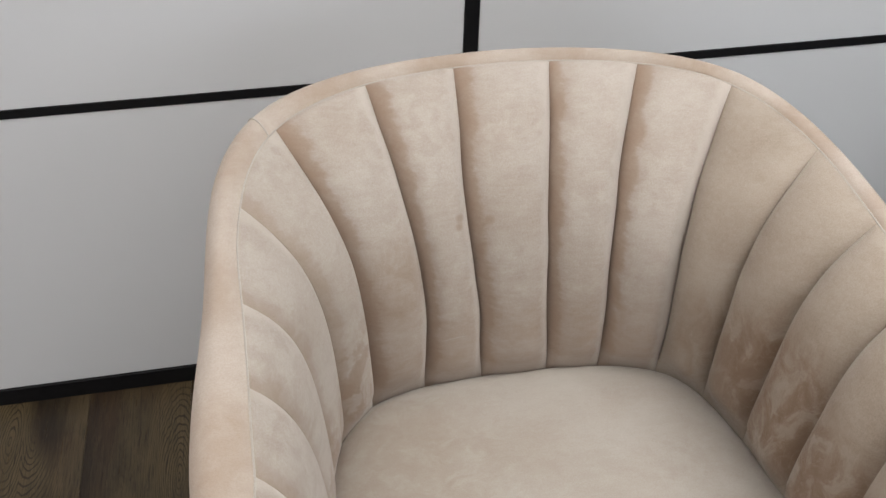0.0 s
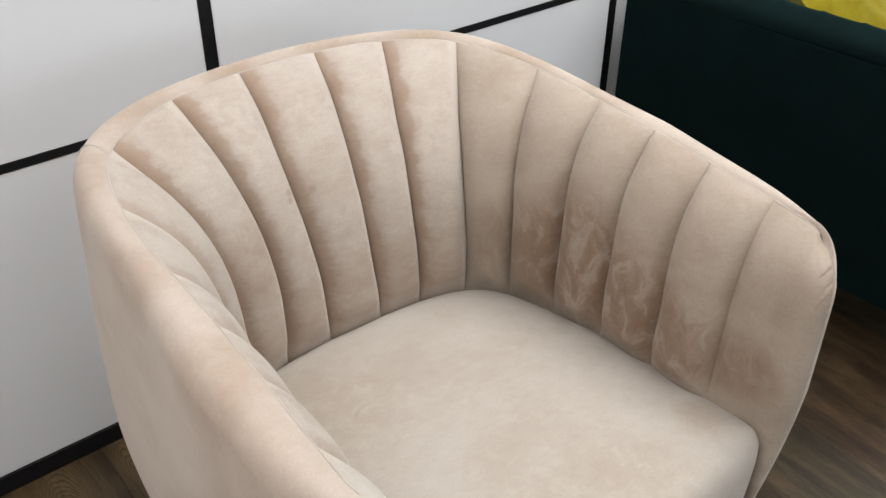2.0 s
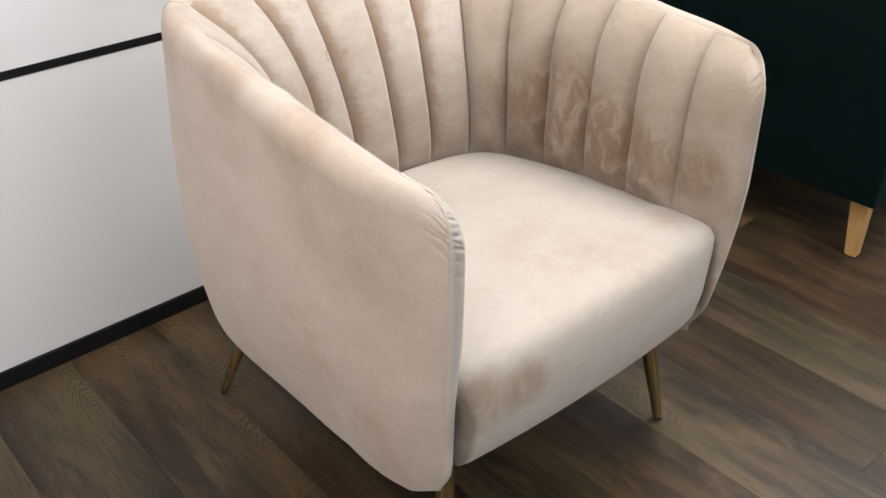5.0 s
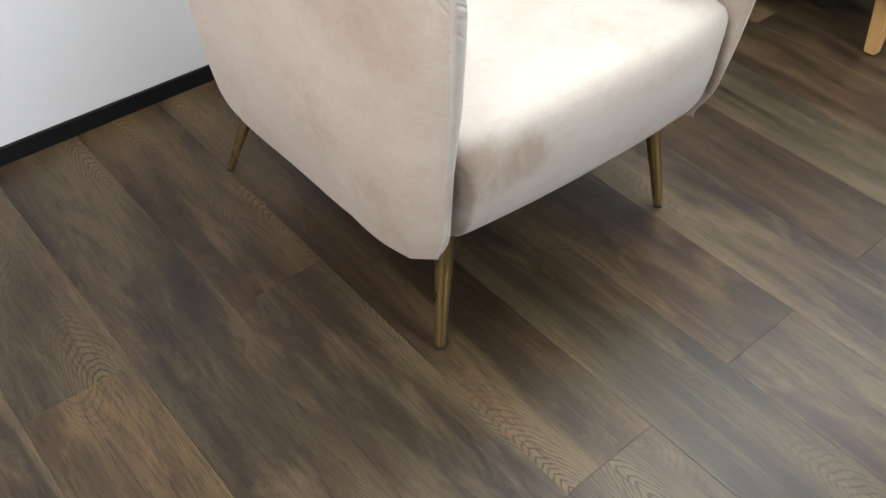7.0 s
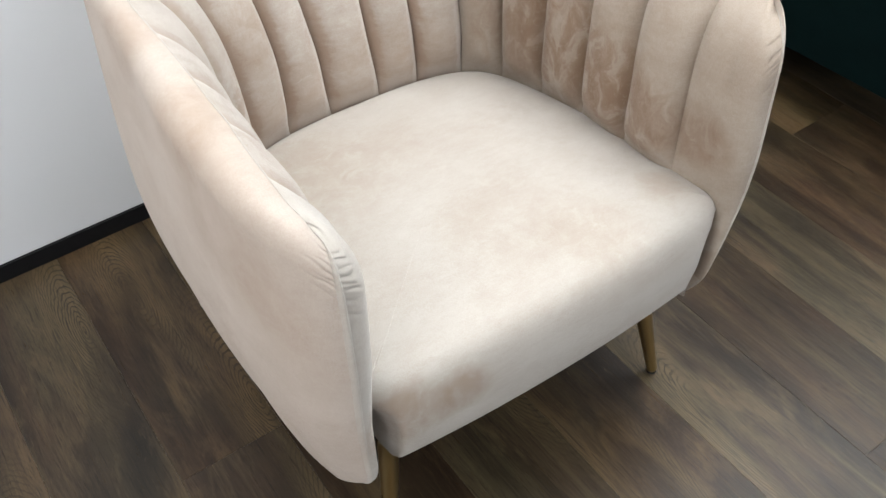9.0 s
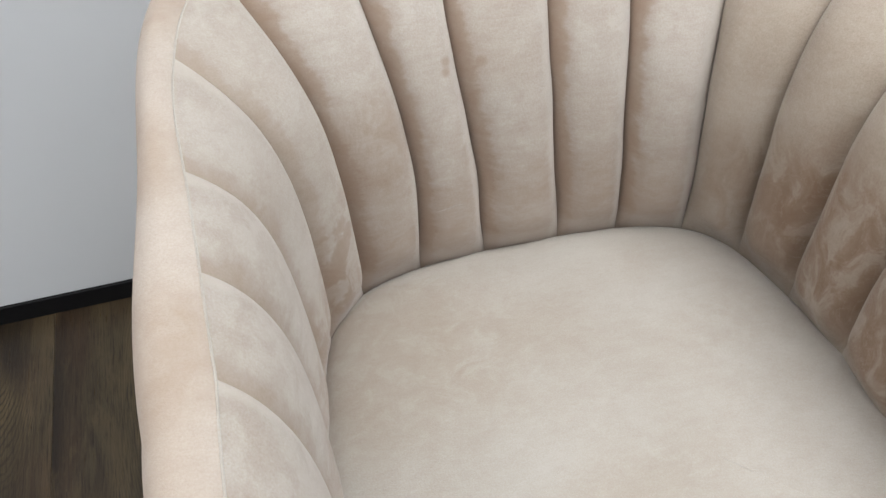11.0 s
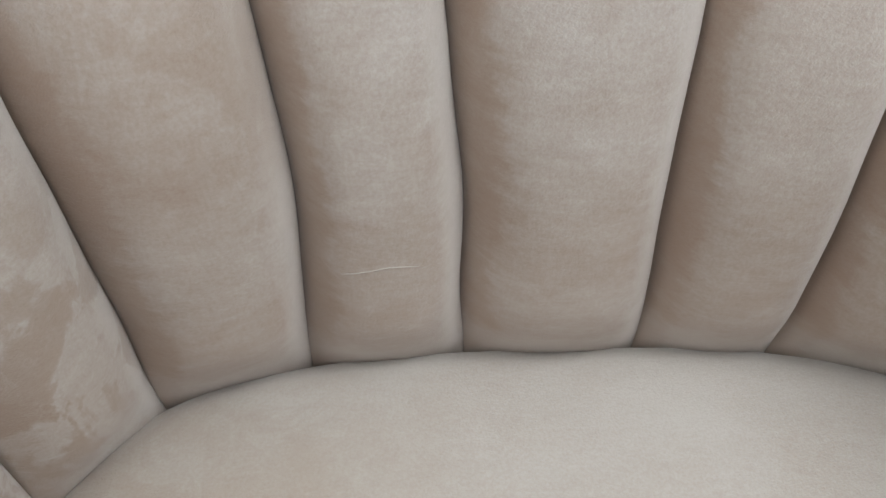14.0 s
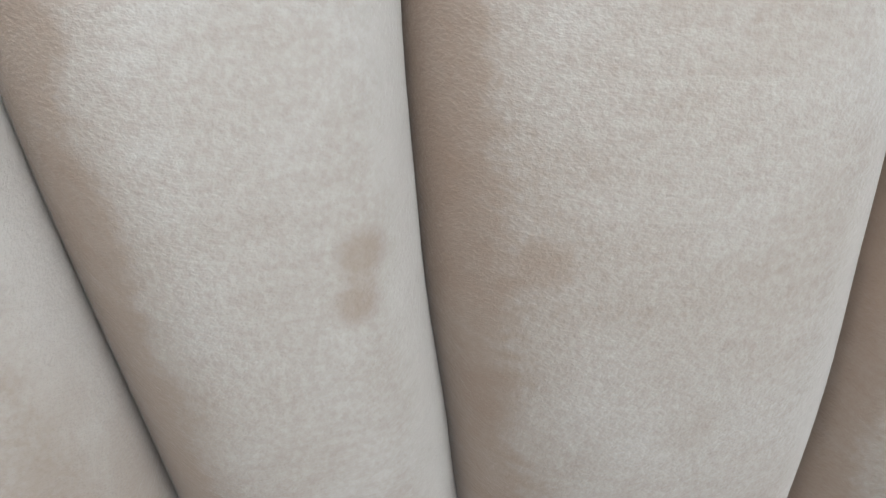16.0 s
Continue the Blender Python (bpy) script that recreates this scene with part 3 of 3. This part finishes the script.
def wrinkle(z, zt, a, start, side):
    """How far the cloth is drawn in by the gathers; they fade away from the seam."""
    d = zt - z
    s = math.sin(a)
    near = min(1.0, (math.pi / 2 - a) / 0.14)
    total = 0.0
    for k, (c, w, h, p_in, p_out, slant) in enumerate(GATHERS):
        if side > 0:
            c, h = c * 0.75 + 0.003 * (-1) ** k, h * (0.9 if k % 3 else 0.5)
        bent = c - (1.8 if start == "in" else 0.5) * slant * (1 - s) + 0.002 * math.sin(9 * a + 2 * k)
        total += h * s ** (p_in if start == "in" else p_out) * near * math.exp(-(((d - bent) / w) ** 2))
    return -total


S_IN = 56


def level(u, s):
    zt = TOP(u)[2]
    return Z_LOW + 0.004 + (zt - Z_LOW - 0.004) * s


def channel(u0, u1, nu):
    """One padded channel between two seams."""
    us = u0 + (u1 - u0) * (0.5 - 0.5 * np.cos(np.linspace(0, math.pi, nu)))
    ss = 1 - (1 - 0.12) * (1 - np.linspace(0, 1, S_IN)) ** 1.6
    edge = [math.floor(u0) + (u > (u0 + u1) / 2) for u in us]
    wav = [[u + (0.030 if -8 < e < 7 else 0) * noise.noise(Vector((e * 3.7, level(u, s) * 16, 0.3))) * abs(2 * (u - u0) / (u1 - u0) - 1) ** 4 for s in ss] for u, e in zip(us, edge)]
    base = np.array([[inner_line(wav[i][j], level(u, s)) for j, s in enumerate(ss)] for i, u in enumerate(us)])
    du = np.array([[inner_line(u + 0.03, level(u, s)) - inner_line(u - 0.03, level(u, s)) for s in ss] for u in us])
    dv = np.gradient(base, axis=1)
    n = np.cross(du, dv)
    n /= np.linalg.norm(n, axis=2)[:, :, None] + 1e-12
    mid = n[nu // 2, S_IN // 2]
    if np.dot(mid, np.array([0, -0.02, 0.6]) - base[nu // 2, S_IN // 2]) < 0:
        n = -n
    f = (us - u0) / (u1 - u0)
    x = 2 * f - 1
    shape = np.where(x < 0, (1 - np.abs(x) ** (2.2 if u0 < 2 else 2.6)) ** 0.74, (1 - np.abs(x) ** (3.2 if u0 < 2 else 2.6)) ** (0.60 if u0 < 2 else 0.74))
    low = LOW((u0 + u1) / 2)[2]
    zz = np.array([level((u0 + u1) / 2, s) for s in ss])
    tuck = np.clip((zz - low + 0.006) / (0.066 if abs(u0 + u1) < 5 else 0.052), 0, 1)
    hold = 0.18 if abs(u0 + u1) < 5 else 0.18 if u0 > 0 else 0.35
    rise = (0.027 if u0 > -4 else 0.016) * (1 - ss ** (16 if u0 > -3 else 7)) ** (0.5 if u0 > -3 else 0.8) * (hold + (1 - hold) * tuck**1.5 * (2.5 - 1.5 * tuck))
    lump = np.array([[noise.noise(Vector((u * 2.1, s * 5.0, 3.3))) for s in ss] for u in us])
    base += n * (shape[:, None] * (rise[None, :] + 0.0022 * lump))[:, :, None]
    return base


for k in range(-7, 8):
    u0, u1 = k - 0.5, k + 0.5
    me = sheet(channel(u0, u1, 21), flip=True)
    # position across the channel, for the painted side shading
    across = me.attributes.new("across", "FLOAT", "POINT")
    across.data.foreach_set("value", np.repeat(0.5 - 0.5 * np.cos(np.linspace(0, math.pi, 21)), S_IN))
    part("back_channel" if abs(k) < 3 else "arm_channel", me, BRUSHED_SHADED if k > 2 else NAPPED if k > -3 else FINGERED, chair)


def puff(s):
    """Padding of the arm's front panel: none at the foot and at the top seam."""
    end = (1 - float(np.clip((s - 0.80) / 0.20, 0, 1)) ** 2.6) ** 0.6
    q = float(np.clip((s - 0.45) / 0.45, 0, 1))
    return (0.010 * min(1.0, max(0.0, (s - 0.35) / 0.2)) + 0.012 * q * q * (3 - 2 * q)) * end


ANG = np.linspace(0, math.pi / 2, 19)
for side in (-1, 1):
    ss = np.concatenate([np.linspace(0, 0.72, 50), 0.725 + 0.275 * np.sin(np.linspace(0, math.pi / 2, 130))])
    us = np.linspace(7.5, U_END, 8)
    grid = []
    for i, u in enumerate(us):
        f = i / (len(us) - 1)
        row = []
        for s in ss:
            p = inner_line(side * u, level(side * u, s))
            p[0] -= side * math.sin(math.pi / 2 * min(1.0, f / 0.8)) ** 0.8 * puff(s)
            row.append(p)
        grid.append(row)
    for a in ANG[1:]:
        row = []
        for s in ss:
            p = nose(side * U_END, s, a, "in")
            p[0] -= side * max(0.0, math.cos(a)) ** 0.75 * puff(s)
            row.append(p)
        grid.append(row)
    part("arm_front_panel", sheet(grid, flip=side > 0), BRUSHED_SHADED if side > 0 else VELVET, chair)

# the plain outside, from one arm's front seam round the back to the other
ss = np.concatenate([np.linspace(0, 0.72, 50), 0.725 + 0.275 * np.sin(np.linspace(0, math.pi / 2, 130))])
rows = []
for a in ANG[::-1][:-1]:
    rows.append([nose(-U_END, s, a, "out") for s in ss])
for u in np.linspace(-U_END, U_END, 130):
    rows.append([outer_line(u, s) for s in ss])
for a in ANG[1:]:
    rows.append([nose(U_END, s, a, "out") for s in ss])
part("outer_shell", sheet(rows), OUTER, chair)
# underside that closes the shell
under = []
for row in rows:
    p = np.array(row[0])
    c = np.array([p[0] * 0.55, p[1] * 0.55, p[2] + 0.004])
    under.append([p, p + (c - p) * 0.12 + np.array([0, 0, -0.006]), p + (c - p) * 0.5, c])
part("underside", sheet(under), RUBBER, chair)

# stitched piping: along the rim and down each arm's front
rim = [TOP(u) + np.array([0, 0, 0.0002]) for u in np.linspace(-U_END, U_END, 160)]
part("rim_piping", tube(rim, 0.0011, 6, 1.0), VELVET, chair)
for side in (-1, 1):
    band = []
    for s in 1 - 0.97 * np.linspace(0, 1, 130) ** 1.3:
        lean = float(np.clip((s - 0.88) / 0.12, 0, 1))
        out = unit(np.array([-0.16 * side, -1.0 + 0.4 * lean, 1.2 * lean]))
        row = []
        for start, da, h in (("in", 0.125, -0.0010), ("in", 0.105, 0.0012), ("in", 0.05, 0.0021), ("in", 0.0, 0.0023), ("out", 0.05, 0.0021), ("out", 0.105, 0.0012), ("out", 0.125, -0.0010)):
            row.append(nose(side * U_END, s, math.pi / 2 - da, start) + out * h)
        band.append(row)
    part("front_piping", sheet(band, flip=side < 0), VELVET, chair, "flat stitched seam band")

# a pressed fold across one back channel
g = channel(-1.5, -0.5, 21)
fold = []
for i in range(6, 14):
    z = 0.530 + 0.0006 * i + 0.004 * (1 - ((i - 9.5) / 3.5) ** 2)
    fold.append(np.array([np.interp(z, g[i][:, 2], g[i][:, k]) for k in range(3)]) + np.array([0, -0.0002, 0]))
part("fold_line", tube(fold, [0.0001] + [0.00035] * 6 + [0.0001], 8, 0.4), PRESSED, chair)

# where two lengths of cloth meet, over the rim
join = [outer_line(-2.62, s) + np.array([0, 0.0002, 0.0004]) for s in np.linspace(0.80, 1.0, 14)]
part("rim_joint", tube(join, 0.0011, 6), VELVET, chair)

# seat cushion
half = [(0, .246), (.07, .245), (.14, .237), (.212, .212), (.260, .155), (.284, .065), (.298, -.03), (.302, -.13), (.306, -.22), (.307, -.285), (.300, -.316), (.280, -.331), (.235, -.338), (.12, -.345)]
loop = np.array(half + [(0, -.347)] + [(-x, y) for x, y in half[:0:-1]])
ring = spline(np.arange(-3, len(loop) + 4), np.array([loop[k % len(loop)] for k in range(-3, len(loop) + 4)]))
outline = np.array([ring(u) for u in np.linspace(0, len(loop), 160, endpoint=False)])
outline *= 1 - np.clip((outline[:, 1:] + 0.10) / 0.2, 0, 1) * 0.020
tangent = np.roll(outline, -1, 0) - np.roll(outline, 1, 0)
normal = np.stack([-tangent[:, 1], tangent[:, 0]], 1)
normal /= np.linalg.norm(normal, axis=1)[:, None]
if np.dot(normal[0], outline[0]) < 0:
    normal = -normal
SEAT = [(.246, .10), (.247, .06), (.251, .036), (.262, .017), (.280, .006), (.31, .001), (.36, 0), (.40, 0), (.420, .002), (.440, .006), (.453, .013), (.461, .024), (.466, .040)]
rows = []
for z, inset in SEAT:
    p = outline - normal * inset
    front = np.clip((-p[:, 1] - 0.20) / 0.13, 0, 1)
    back = max(0.0, (0.38 - z) / 0.13)
    slot = np.clip((np.abs(p[:, 0]) - 0.255) / 0.04, 0, 1) * np.clip((-p[:, 1] - 0.12) / 0.1, 0, 1) * min(1.0, max(0.0, (0.435 - z) / 0.05))
    p = p + np.stack([-np.sign(p[:, 0]) * slot * np.where(p[:, 0] < 0, 0.034, 0.030), front * 0.035 * back**2], 1)
    rows.append(np.column_stack([p, z - 0.055 * p[:, 1] * max(0.0, (z - 0.30) / 0.158)]))
edge = outline - normal * 0.040
mid = np.array([0, -0.04])
for q in (0.9, 0.78, 0.64, 0.48, 0.32, 0.16, 0.0005):
    p = mid + (edge - mid) * q
    z = 0.466 + 0.015 * (1 - q**2.2)
    dent = np.array([0.0012 * noise.noise(Vector((x * 9, y * 9, 1.7))) for x, y in p])
    rows.append(np.column_stack([p, z - 0.055 * p[:, 1] + dent]))
part("seat", sheet(rows, close_v=True, flip=True), VELVET, chair)

# tapered brass legs, splayed to the corners
FEET = [(-0.276, -0.279, 1.0, 0.045), (0.297, -0.262, 1.0, 0.045), (-0.322, 0.366, 0.8, 0.085), (0.322, 0.366, 0.8, 0.085)]
for fx, fy, fat, lean in FEET:
    foot = np.array([fx, fy, 0.006])
    head = foot + np.array([-lean * np.sign(fx), -lean * np.sign(fy), 0.29])
    path = [foot + (head - foot) * k for k in (0, 0.004, 0.02, 0.5, 1.0)]
    leg = part("leg", tube(path, [0.0075 * fat, 0.0092 * fat, 0.0098 * fat, 0.0145 * fat, 0.0185 * fat], 20), BRASS, chair, "tapered brushed brass leg")
    part("foot_pad", tube([foot + np.array([0, 0, -0.006]), foot + np.array([0, 0, 0.0])], [0.0085 * fat, 0.0085 * fat], 14), RUBBER, leg)

# ---------------------------------------------------------------- the sofa
SX, SY, SW = 1.065, 0.632, 2.05          # back corner and width
sofa = thing("sofa", (SX, SY, 0), "dark green velvet sofa with channel-stitched back on oak legs", "sofa")
sofa.rotation_euler[2] = radians(1.7)
FRONT = -0.90                            # from its back forwards


def puffed(outline3, width_way, width, bulge, nu=11, core=None):
    """A padded strip: a line of points swept sideways, rising towards its middle. core: where its ends are tucked in."""
    p = np.asarray(outline3, float)
    t = np.gradient(p, axis=0)
    w = np.asarray(width_way, float)
    n = np.cross(t, w)
    n /= np.linalg.norm(n, axis=1)[:, None]
    h = np.asarray(bulge, float)
    out = []
    for f in np.linspace(0, 1, nu):
        out.append(p + w * (f * width) + n * (h * (1 - abs(2 * f - 1) ** 2.4) ** 0.6)[:, None])
    if core is not None:
        c = np.asarray(core, float)
        out = [(out[0] - c) * 0.8 + c] + out + [(out[-1] - c - w * width) * 0.8 + c + w * width]
    return out


ARM = spline(range(9), [(0.0, 0.664), (0.002, 0.682), (0.014, 0.697), (0.042, 0.709), (0.070, 0.706), (0.088, 0.672), (0.094, 0.60), (0.098, 0.5), (0.098, 0.36)])


def mitre(d):
    """How far the top dips towards the back corners."""
    return 0.032 * max(0.0, 1 - abs(d) / 0.13) ** 2


def sofa_arm(mirror):
    sx = -1 if mirror else 1
    ox = SW if mirror else 0.0
    arm = part("arm", box(min(ox, ox + sx * 0.062), max(ox, ox + sx * 0.062), FRONT, 0.0, 0.165, 0.668, 0.002, 1), GREEN_SHADED, sofa)
    count = 10
    step = -FRONT / count
    for k in range(count):
        y = FRONT + k * step
        us = np.linspace(0, 8, 34)
        line = [(ox + sx * ARM(u)[0], y, ARM(u)[1] + 0.012 * (-y / 0.9)) for u in us]
        h = 0.0020 * np.clip((us - 1.0) / 2.0, 0, 1) * (1 if mirror else -1)
        part("arm_channel", sheet(puffed([(a, b, c - mitre(-y)) for a, b, c in line], (0, 1, (mitre(-y) - mitre(-y - step)) / step), step, h), flip=mirror), GREEN_SHADED, arm)
    return arm


sofa_arm(False)
sofa_arm(True)
back = part("back", box(0.006, SW - 0.006, -0.11, -0.004, 0.167, 0.690, 0.03, 4), GREEN, sofa)
BACK = spline(range(8), [(0.0, 0.655), (-0.008, 0.692), (-0.040, 0.716), (-0.085, 0.716), (-0.122, 0.690), (-0.150, 0.63), (-0.170, 0.54), (-0.185, 0.40)])
count = 26
step = (SW - 0.012) / count
for k in range(count):
    x = 0.006 + k * step
    us = np.linspace(0, 7, 28)
    low, after = (mitre(min(q, SW - q)) for q in (x, x + step))
    line = [(x, BACK(u)[0], BACK(u)[1] - low) for u in us]
    h = 0.015 * np.clip((us - 0.8) / 2.0, 0, 1)
    part("back_channel", sheet(puffed(line, (1, 0, (low - after) / step), step, h, core=(x, -0.09, 0.55)), flip=True), GREEN_LIT, back)
part("seat_base", box(0.075, SW - 0.075, FRONT + 0.02, -0.10, 0.175, 0.30, 0.02, 3), GREEN, sofa)
for k in range(2):
    w = (SW - 0.21) / 2
    part("seat_cushion", box(0.105 + k * w, 0.105 + (k + 1) * w - 0.004, FRONT + 0.0, -0.16, 0.302, 0.44, 0.035, 5), GREEN, sofa)
for lx in (0.045, SW - 0.045):
    for ly in (FRONT + 0.055, -0.10):
        s = -1 if lx < 1 else 1
        f = -1 if ly < -0.4 else 1
        path = [(lx + s * 0.012 * 0, ly + f * 0.02, 0.0), (lx - s * 0.012, ly + f * 0.012, 0.09), (lx - s * 0.025, ly, 0.180)]
        bm = bmesh.new()
        lo = [Vector((lx + a * 0.015, ly + f * 0.02 + b * 0.015, 0.002)) for a, b in ((-1, -1), (1, -1), (1, 1), (-1, 1))]
        hi = [Vector((lx - s * 0.028 + a * 0.024, ly + b * 0.024, 0.176)) for a, b in ((-1, -1), (1, -1), (1, 1), (-1, 1))]
        vs = [bm.verts.new(p) for p in lo + hi]
        bm.faces.new(vs[3::-1])
        bm.faces.new(vs[4:])
        for k in range(4):
            bm.faces.new((vs[k], vs[(k + 1) % 4], vs[4 + (k + 1) % 4], vs[4 + k]))
        bmesh.ops.bevel(bm, geom=bm.edges[:], offset=0.003, segments=2, affect="EDGES")
        part("leg", bm, OAK, sofa, "tapered light oak leg")


# ---------------------------------------------------------------- cushions
def cushion(name, m, size, thick, material, label):
    ob = thing(name, (0, 0, 0), label, "cushion", "cushions on the sofa")
    ob.matrix_basis = m
    n = 30
    for side, nm in ((1, "front_cover"), (-1, "back_cover")):
        g = []
        for i in range(n + 1):
            row = []
            for j in range(n + 1):
                a, b = 2 * i / n - 1, 2 * j / n - 1
                pull = 1 - 0.055 * (1 - abs(a) ** 2) * abs(b) ** 3 - 0.055 * (1 - abs(b) ** 2) * abs(a) ** 3
                h = ((1 - abs(a) ** 2.4) * (1 - abs(b) ** 2.4)) ** 0.55
                fold = 0.014 * math.sin(14 * a + 5 * b) * abs(b) ** 2 * (1 - abs(a)) + 0.012 * math.sin(13 * b - 4 * a) * abs(a) ** 2 * (1 - abs(b)) + 0.012 * noise.noise(Vector((a * 3, b * 3, side)))
                for ca in (-1, 1):
                    r2 = (a - ca) ** 2 + (b + 1) ** 2
                    fold += 0.026 * math.exp(-r2 / 0.7) * math.sin(11 * math.atan2(b + 1.05, (a - ca) * ca + 0.02) + ca)
                row.append((a * size / 2 * pull, b * size / 2 * pull, side * (h * (thick / 2 + fold) + 0.0005)))
            g.append(row)
        part(nm, sheet(g, flip=side < 0), material, ob)
    e = [(a * size / 2, b * size / 2, 0) for a, b in ((-1, -1), (1, -1), (1, 1), (-1, 1))]
    line = []
    for k in range(4):
        p, q = np.array(e[k]), np.array(e[(k + 1) % 4])
        for f in np.linspace(0, 1, 14, endpoint=False):
            c = p + (q - p) * f
            pull = 1 - 0.055 * (1 - (2 * f - 1) ** 2)
            line.append(np.array([c[0] * (pull if k % 2 else 1), c[1] * (1 if k % 2 else pull), 0]))
    line.append(line[0])
    part("edge_seam", tube(line, 0.0035, 6), material, ob)
    return ob


def leaning(centre, along, down):
    """The pose of a cushion whose top edge runs along one way and whose face slopes down another."""
    x = Vector(along).normalized()
    z = x.cross(-Vector(down)).normalized()
    y = z.cross(x)
    m = Matrix((x, y, z)).transposed().to_4x4()
    m.translation = centre
    return m


cushion("yellow_cushion", leaning((1.452, 0.288, 0.602), (0.31, 0.26, 0.08), (0.36, -0.08, -0.25)), 0.42, 0.17, YELLOW, "mustard yellow velvet cushion leaning in the sofa's corner")
cushion("leaf_cushion", leaning((1.850, 0.158, 0.480), (0.9, 0.2, -0.26), (0.22, -0.7, -0.55)), 0.40, 0.13, LEAVES, "white cushion with grey-green leaf print on the sofa")

# ---------------------------------------------------------------- floor planks
PW, PL, GAP = 0.1935, 1.28, 0.0003
pm = box(GAP / 2, PW - GAP / 2, GAP / 2, PL - GAP / 2, -0.004, 0.0, 0.0)
top_edges = [e for e in pm.edges if all(v.co.z > -0.001 for v in e.verts)]
bmesh.ops.bevel(pm, geom=top_edges, offset=0.0004, segments=1, affect="EDGES")
plank_meshes = []
for stain in (FLOOR, FLOOR_OLIVE, FLOOR_RUSSET, FLOOR_HONEY):
    me = bpy.data.meshes.new("plank")
    pm.to_mesh(me)
    me.materials.append(stain)
    plank_meshes.append(me)
pm.free()
# stains of the planks round the chair, by row and length; the others are mixed at random
STAINS = {(-1, -1): 1, (-1, 0): 1, (0, 0): 2, (0, -1): 0, (1, -1): 0, (1, 0): 2, (-2, 0): 2, (-2, -1): 0, (-3, -1): 0, (-3, 0): 2, (-4, 0): 0, (-5, -1): 3, (-5, 0): 0, (2, 0): 2, (2, -1): 0}
random.seed(5)
# half-bond: every other row is shifted by half a plank
for c in range(math.ceil((X0 - 0.064) / PW), int((X1 - 0.064) / PW)):
    start = -0.612 if c % 2 == 0 else 0.033
    y = start - PL * math.ceil((start - Y0) / PL)
    while y < Y1 - 0.004:
        a, b = max(y, Y0), min(y + PL, Y1)
        if Y1 - b < 0.05:
            b = Y1
        if b - a > 0.004:
            pick = random.choice((0, 0, 1, 2, 2, 3))
            ob = part("plank", plank_meshes[STAINS.get((c, round((y - start) / PL)), pick)], FLOOR, floor)
            ob.location = (0.064 + c * PW, a, 0)
            ob.scale = (1, (b - a) / PL, 1)
        y = b if b == Y1 else y + PL
